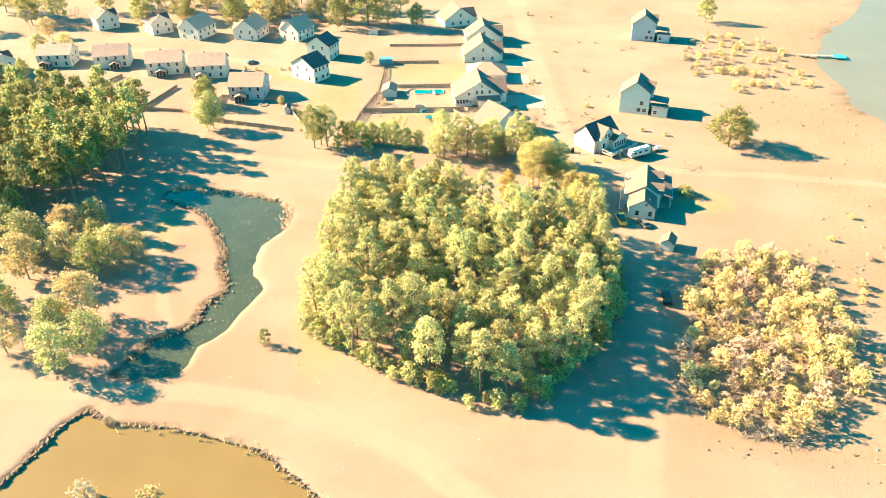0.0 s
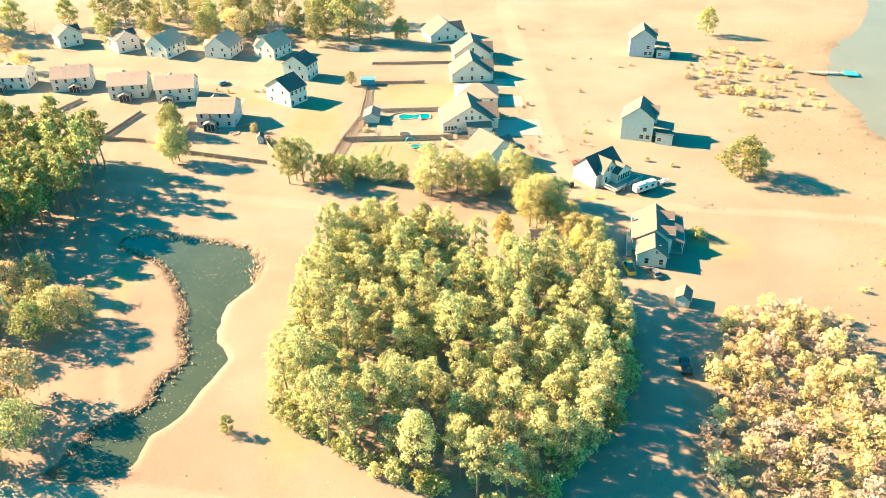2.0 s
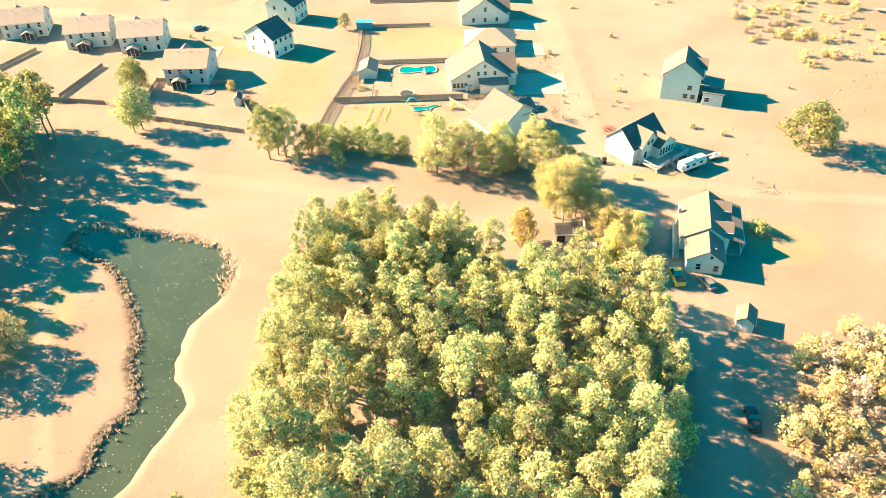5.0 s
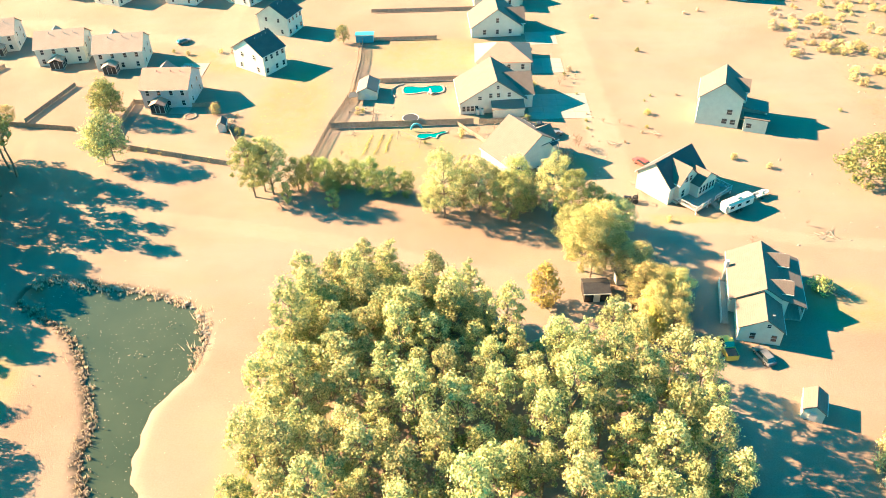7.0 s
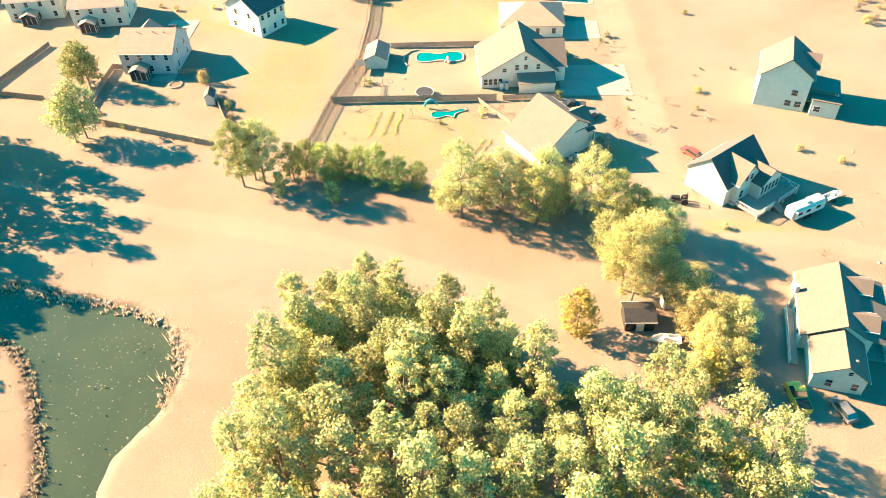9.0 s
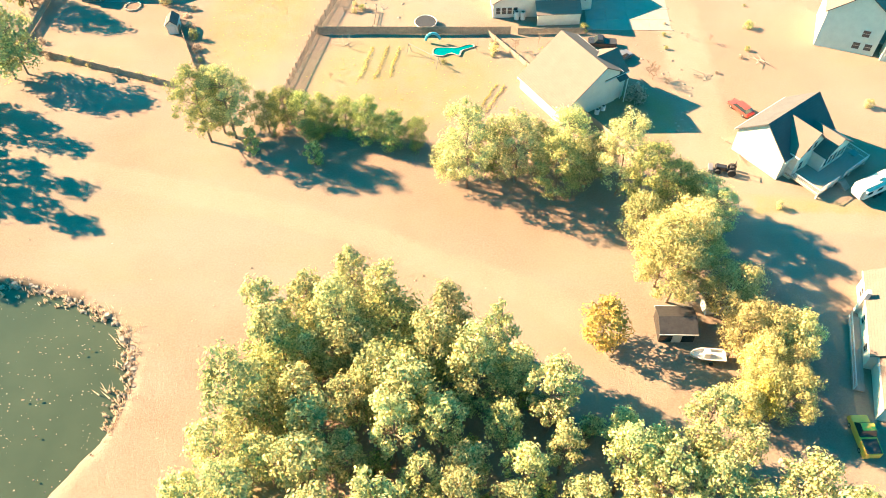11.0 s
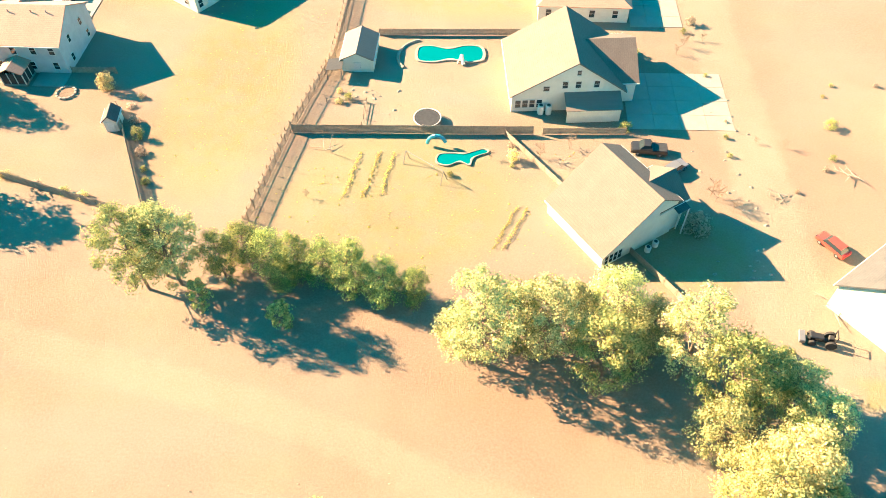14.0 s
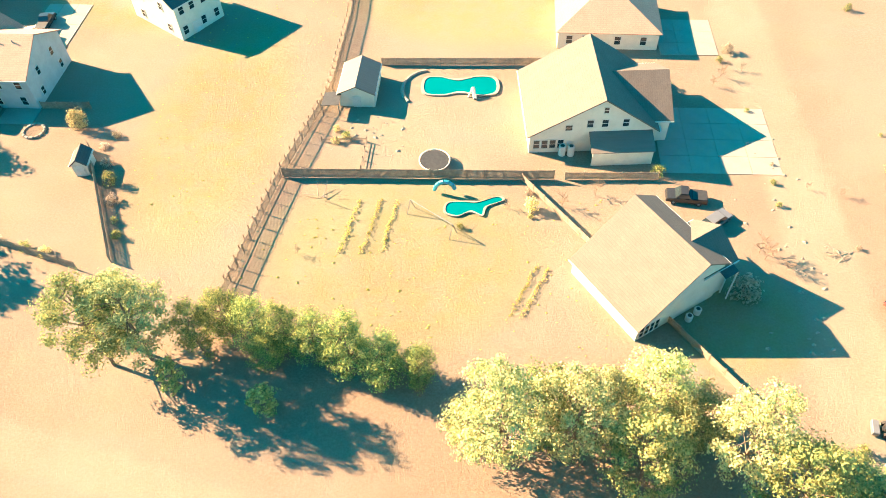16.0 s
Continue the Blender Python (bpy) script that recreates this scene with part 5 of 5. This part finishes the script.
car(40.2, 238.1, 125, "red", "red car parked on the dry lawn", name="car")
car(48.4, 142.6, 84, "carblack", "black pickup truck parked on the shaded road", 5.4, 2.0, 1.8, True, "pickup_truck")
car(49.8, 176.9, 110, "cargray", "dark gray car parked beside the white house")
car(18.0, 255.3, 175, "carblack", "black pickup truck beside the driveway", 5.3, 2.0, 1.8, True, "pickup_truck")
car(21.2, 251.4, 40, "cargray", "gray car parked against the house")
car(-83.3, 290.6, 95, "carblack", "black pickup truck on the driveway", 5.3, 2.0, 1.8, True, "pickup_truck")
car(-84.6, 287.2, 100, "carwhite", "white car on the driveway")
car(-81.0, 285.4, 80, "cargray", "gray car on the driveway")
car(15.5, 303.5, 0, "carwhite", "white car outside a pale house")
car(-90, 312, 40, "cargray", "gray car parked on the street")
car(1.5, 384, 20, "cargray", "gray car parked far off")
car(44.0, 178.6, 95, "yellow", "yellow and white box truck beside the pines", 5.4, 2.1, 2.4, True, "box_truck")


def boat(x, y, turn, length, label):
    root = thing("boat", label, "boat", pose(x, y, 0.35, 0, 0, turn))
    h, w = length / 2, length * 0.2
    top = [(-h, -w), (h * 0.3, -w), (h * 0.8, -w * 0.55), (h, 0), (h * 0.8, w * 0.55), (h * 0.3, w), (-h, w)]
    bm = bmesh.new()
    lo = [bm.verts.new((px * 0.9, py * 0.55, 0)) for px, py in top]
    hi = [bm.verts.new((px, py, 0.75)) for px, py in top]
    inn = [bm.verts.new((px * 0.92, py * 0.85, 0.75)) for px, py in top]
    bed = [bm.verts.new((px * 0.85, py * 0.75, 0.35)) for px, py in top]
    n = len(top)
    for a, b in ((lo, hi), (hi, inn), (inn, bed)):
        for k in range(n):
            bm.faces.new((a[k], a[(k + 1) % n], b[(k + 1) % n], b[k]))
    bm.faces.new(lo[::-1])
    bm.faces.new(bed)
    part("hull", fixed(bm), "trim", root)
    part("console", boxes((-0.3, 0.5, -0.4, 0.4, 0.3, 1.3), bevel=0.05), "trim", root)
    part("outboard_motor", boxes((-h - 0.4, -h, -0.2, 0.2, 0.2, 1.2), bevel=0.05), "black", root)
    part("trailer", boxes((-h * 0.7, h * 1.25, -0.06, 0.06, -0.12, 0.0), (-0.6, -0.4, -w, w, -0.12, 0.0)), "metal", root)
    for s in (-1, 1):
        t = bmesh.new()
        tube(t, (-0.5, s * w, -0.08), (-0.5, s * (w + 0.18), -0.08), 0.28, 0.28, 12)
        part("wheel", t, "rubber", root)


boat(27.0, 188.9, 178, 4.6, "small white open boat on a trailer under pines")
boat(63.6, 224.6, 30, 4.2, "white boat on a trailer beside the raised house")


def camper(x, y, turn):
    root = thing("camper", "white travel trailer with rounded roof and awning", "camper", pose(x, y, 0.4, 0, 0, turn))
    bm = boxes((-4, 4, -1.25, 1.25, 0.2, 2.7))
    bmesh.ops.bevel(bm, geom=bm.edges[:], offset=0.45, segments=3, affect="EDGES")
    part("body", bm, "trim", root)
    for px in (-2.6, -0.6, 1.8):
        part("window", boxes((px - 0.5, px + 0.5, -1.27, -1.24, 1.4, 2.0)), "glass", root)
        part("window", boxes((px - 0.5, px + 0.5, 1.24, 1.27, 1.4, 2.0)), "glass", root)
    part("roof_unit", boxes((-0.6, 0.4, -0.4, 0.4, 2.69, 3.0), bevel=0.05), "trim", root)
    for px in (-0.6, 0.5):
        for s in (-1, 1):
            t = bmesh.new()
            tube(t, (px, s * 1.05, 0.0), (px, s * 1.24, 0.0), 0.38, 0.38, 12)
            part("wheel", t, "rubber", root)
    part("drawbar", boxes((4, 5.2, -0.06, 0.06, 0.1, 0.22)), "metal", root)


camper(56.9, 220.0, 30)


def tractor(x, y, turn):
    root = thing("tractor", "dark compact tractor parked by the hedge", "tractor", pose(x, y, 0.0, 0, 0, turn))
    part("hood", boxes((0.2, 1.8, -0.4, 0.4, 0.6, 1.3), bevel=0.08), "carblack", root)
    part("chassis", boxes((-1.2, 1.9, -0.25, 0.25, 0.4, 0.7)), "black", root)
    part("seat", boxes((-0.9, -0.3, -0.3, 0.3, 0.9, 1.4), bevel=0.06), "black", root)
    part("roll_bar", boxes((-1.1, -1.0, -0.6, -0.5, 0.7, 2.2), (-1.1, -1.0, 0.5, 0.6, 0.7, 2.2), (-1.1, -1.0, -0.6, 0.6, 2.1, 2.2)), "black", root)
    part("bucket", boxes((2.2, 2.9, -0.8, 0.8, 0.2, 0.8), bevel=0.05), "cargray", root)
    for px, r, yy in ((-0.7, 0.65, 0.6), (1.4, 0.45, 0.55)):
        for s in (-1, 1):
            t = bmesh.new()
            tube(t, (px, s * yy, r), (px, s * (yy + 0.3), r), r, r, 14)
            part("wheel", t, "rubber", root)


tractor(35.4, 223.2, 170)


# ---- small yard things ----
def stone_ring(x, y, r):
    root = thing("fire_pit", "ring of pale stones round a dark fire pit", "fire pit", pose(x, y, 0))
    bm = boxes((-0.3, 0.3, -0.2, 0.2, -0.1, 0.3), bevel=0.06)
    me = bpy.data.meshes.new("stone")
    bm.to_mesh(me)
    bm.free()
    me.materials.append(M["stone"])
    n = int(r * 9)
    for k in range(n):
        a = k * math.tau / n
        share("stone", me, root, pose(r * math.cos(a), r * math.sin(a), 0, 0, 0, math.degrees(a) + 90))
    bm = bmesh.new()
    tube(bm, (0, 0, 0), (0, 0, 0.12), r * 0.85, r * 0.85, 18)
    part("ash_bed", bm, "soil", root)


stone_ring(-74.2, 264.3, 1.5)
ball = tree("round_bush", 150, 3.2, 1.1, 0.05, 24, 50, 0.26, "marsh_leaf", "rounded pale grassy bush beside the yard fence", "bush", shape="round", clump_r=(0.4, 0.7))
ball.matrix_basis = pose(-67.6, 265.4, 0)
low = [tree("garden_shrub", 160 + k, 1.5, 0.8, 0.05, 12, 36, 0.22, leaf, label, "shrub", shape="round", clump_r=(0.3, 0.5))
       for k, (leaf, label) in enumerate((("oak", "low green garden shrub beside a yard"), ("dry_leaf", "low dry garden shrub beside a yard"), ("marsh_leaf", "low yellowish garden shrub beside a yard")))]
spots = [(14.9, 259.9), (28.6, 287.6), (17.8, 278.6), (-29.5, 264), (-28.2, 265), (-29.8, 266.5), (40, 228.6), (-62.5, 261.5), (-60.8, 258), (-59, 254.5), (-57.5, 251), (-56, 247.5), (-54.8, 245), (-2, 252.5),
         (-61.5, 263.8), (-85, 247.6), (-80, 246.5), (-76, 245.3), (-70, 243.7), (-66, 242.6), (-63, 241.8), (-91, 305), (-86, 303), (-76, 304), (69, 236), (42, 216), (-88, 252), (21, 224.5), (25, 221.5), (28, 220.5),
         (31, 221), (-72, 303), (-68, 301), (62, 240), (46, 262), (95, 262), (52, 340), (60, 338), (50, 300), (100, 330), (97, 341), (108, 337), (40, 326), (33, 384), (44, 380), (75, 330), (70, 328)]
plant(low, spots, 170, 0.5, 1.1, "", 0.2)


def crops(x0, y0, x1, y1, seed):
    """A row of low vegetables."""
    g = np.random.default_rng(seed)
    n = int(math.hypot(x1 - x0, y1 - y0) / 0.3)
    cs = [(x0 + (x1 - x0) * k / n + g.normal() * 0.12, y0 + (y1 - y0) * k / n, 0.15) for k in range(n)]
    me = leaf_mesh("vegetable_row", cs, [0.28] * n, 7, 0.24, "gold", g)
    return tagged(new("vegetable_row", me), "row of low yellow-green garden vegetables", "crops", "garden rows", "stuff")


for k, (a, b, c, d) in enumerate([(-25.9, 244, -24.6, 253.2), (-23.0, 244.2, -21.8, 253.4), (-20.6, 244.6, -19.6, 253.2), (-4.6, 235.5, -1.2, 243.5), (-3.2, 235.5, 0.2, 243.2)]):
    crops(a, b, c, d, 180 + k)

litter("yard_debris", [(24, 232), (33, 230), (34, 275), (24, 262)], 40, 190, 0.4, "deadwood", "scattered sticks and stones on the yard", 0.5)
litter("yard_debris", [(-31, 262), (-20, 258), (-20, 270), (-30, 270)], 30, 191, 0.35, "stone", "scattered garden odds on the lawn", 0.5)
litter("yard_debris", [(48, 205), (100, 205), (100, 245), (66, 240), (60, 216)], 36, 192, 0.35, "deadwood", "scattered cut wood on dry grass", 0.5)
litter("field_tufts", [(-110, 205), (0, 205), (40, 110), (-20, 90), (-60, 112), (-110, 112)], 500, 193, 0.22, "dry_leaf", "sparse dry tufts on the cream field", 0.6)
litter("lawn_tufts", [(-60, 310), (-33, 310), (-40, 232), (10, 226), (8, 256), (-58, 245)], 500, 194, 0.2, "gold", "sparse yellowish tufts on the dry lawn", 0.5)


def dock(x, y, turn, length):
    root = thing("dock", "weathered plank dock reaching into the river", "dock", pose(x, y, 0, 0, 0, turn))
    part("planks", boxes((0, length, -1.0, 1.0, 0.5, 0.65)), "deck", root)
    for k in range(int(length / 4) + 1):
        for s in (-0.9, 0.9):
            bm = bmesh.new()
            tube(bm, (k * 4, s, -1.5), (k * 4, s, 1.1), 0.14, 0.14, 7)
            part("pile", bm, "wood", root)
    part("platform", boxes((length, length + 5, -2.5, 2.5, 0.4, 0.6)), "tarp", root)


dock(144, 319, -8, 14)

copy_thing(scrub[3], pose(-64.0, 83.5, -0.5, 0, 0, 20) @ Matrix.Diagonal((1.1, 1.1, 1.5, 1)))
copy_thing(scrub[1], pose(-52.5, 82.5, -0.5, 0, 0, 60) @ Matrix.Diagonal((1.4, 1.4, 1.3, 1)))
copy_thing(scrub[3], pose(-67.8, 102.0, -0.3, 0, 0, 20) @ Matrix.Diagonal((0.6, 0.6, 0.5, 1)))

# saplings, shrubs and cut wood on the eastern yards
for k, (x, y, f) in enumerate([(26.5, 281.2, 0.7), (27.7, 283.2, 0.5), (34.1, 257.9, 0.4), (38.1, 257.0, 0.55), (28.4, 243.9, 0.7), (25.8, 246.7, 1.0), (6.4, 255.4, 0.9), (-5.1, 252.6, 0.5), (25.1, 279.1, 0.6)]):
    copy_thing(saplings[0], pose(x, y, 0, 0, 0, 77 * k) @ Matrix.Diagonal((f, f, f, 1)))
for k, (x, y, f) in enumerate([(29.0, 273.4, 0.6), (30.4, 262.4, 0.5), (29.9, 258.8, 0.7), (29.8, 254.8, 0.7), (37.9, 248, 0.6), (48.5, 271.8, 0.6), (44.5, 254.9, 0.9), (-2.3, 255.3, 0.8), (-11, 248.9, 0.8), (-2.1, 251.1, 0.6),
                               (55.5, 272.1, 0.7), (59.9, 258.6, 0.7), (46.5, 269, 0.5), (43, 252.6, 0.7), (65.1, 193.6, 2.2), (50.9, 189.3, 2.4), (22.5, 240, 2.0), (27, 285.2, 0.9)]):
    f = f if f > 1 else f * 0.65
    copy_thing(low[0 if k % 3 == 2 else k % 3], pose(x, y, 0, 0, 0, 61 * k) @ Matrix.Diagonal((f, f, f, 1)))
for k, (x, y, r, c) in enumerate([(72.5, 210.2, 2.6, 12), (68.5, 193.2, 1.4, 14), (46.4, 251.6, 1.0, 5), (35.6, 247.2, 1.0, 6), (38.8, 228.2, 1.6, 12), (-30, 253, 0.8, 5)]):
    brush_pile(x, y, r, 60 + k, c, "loose gray cut branches lying on dry grass")
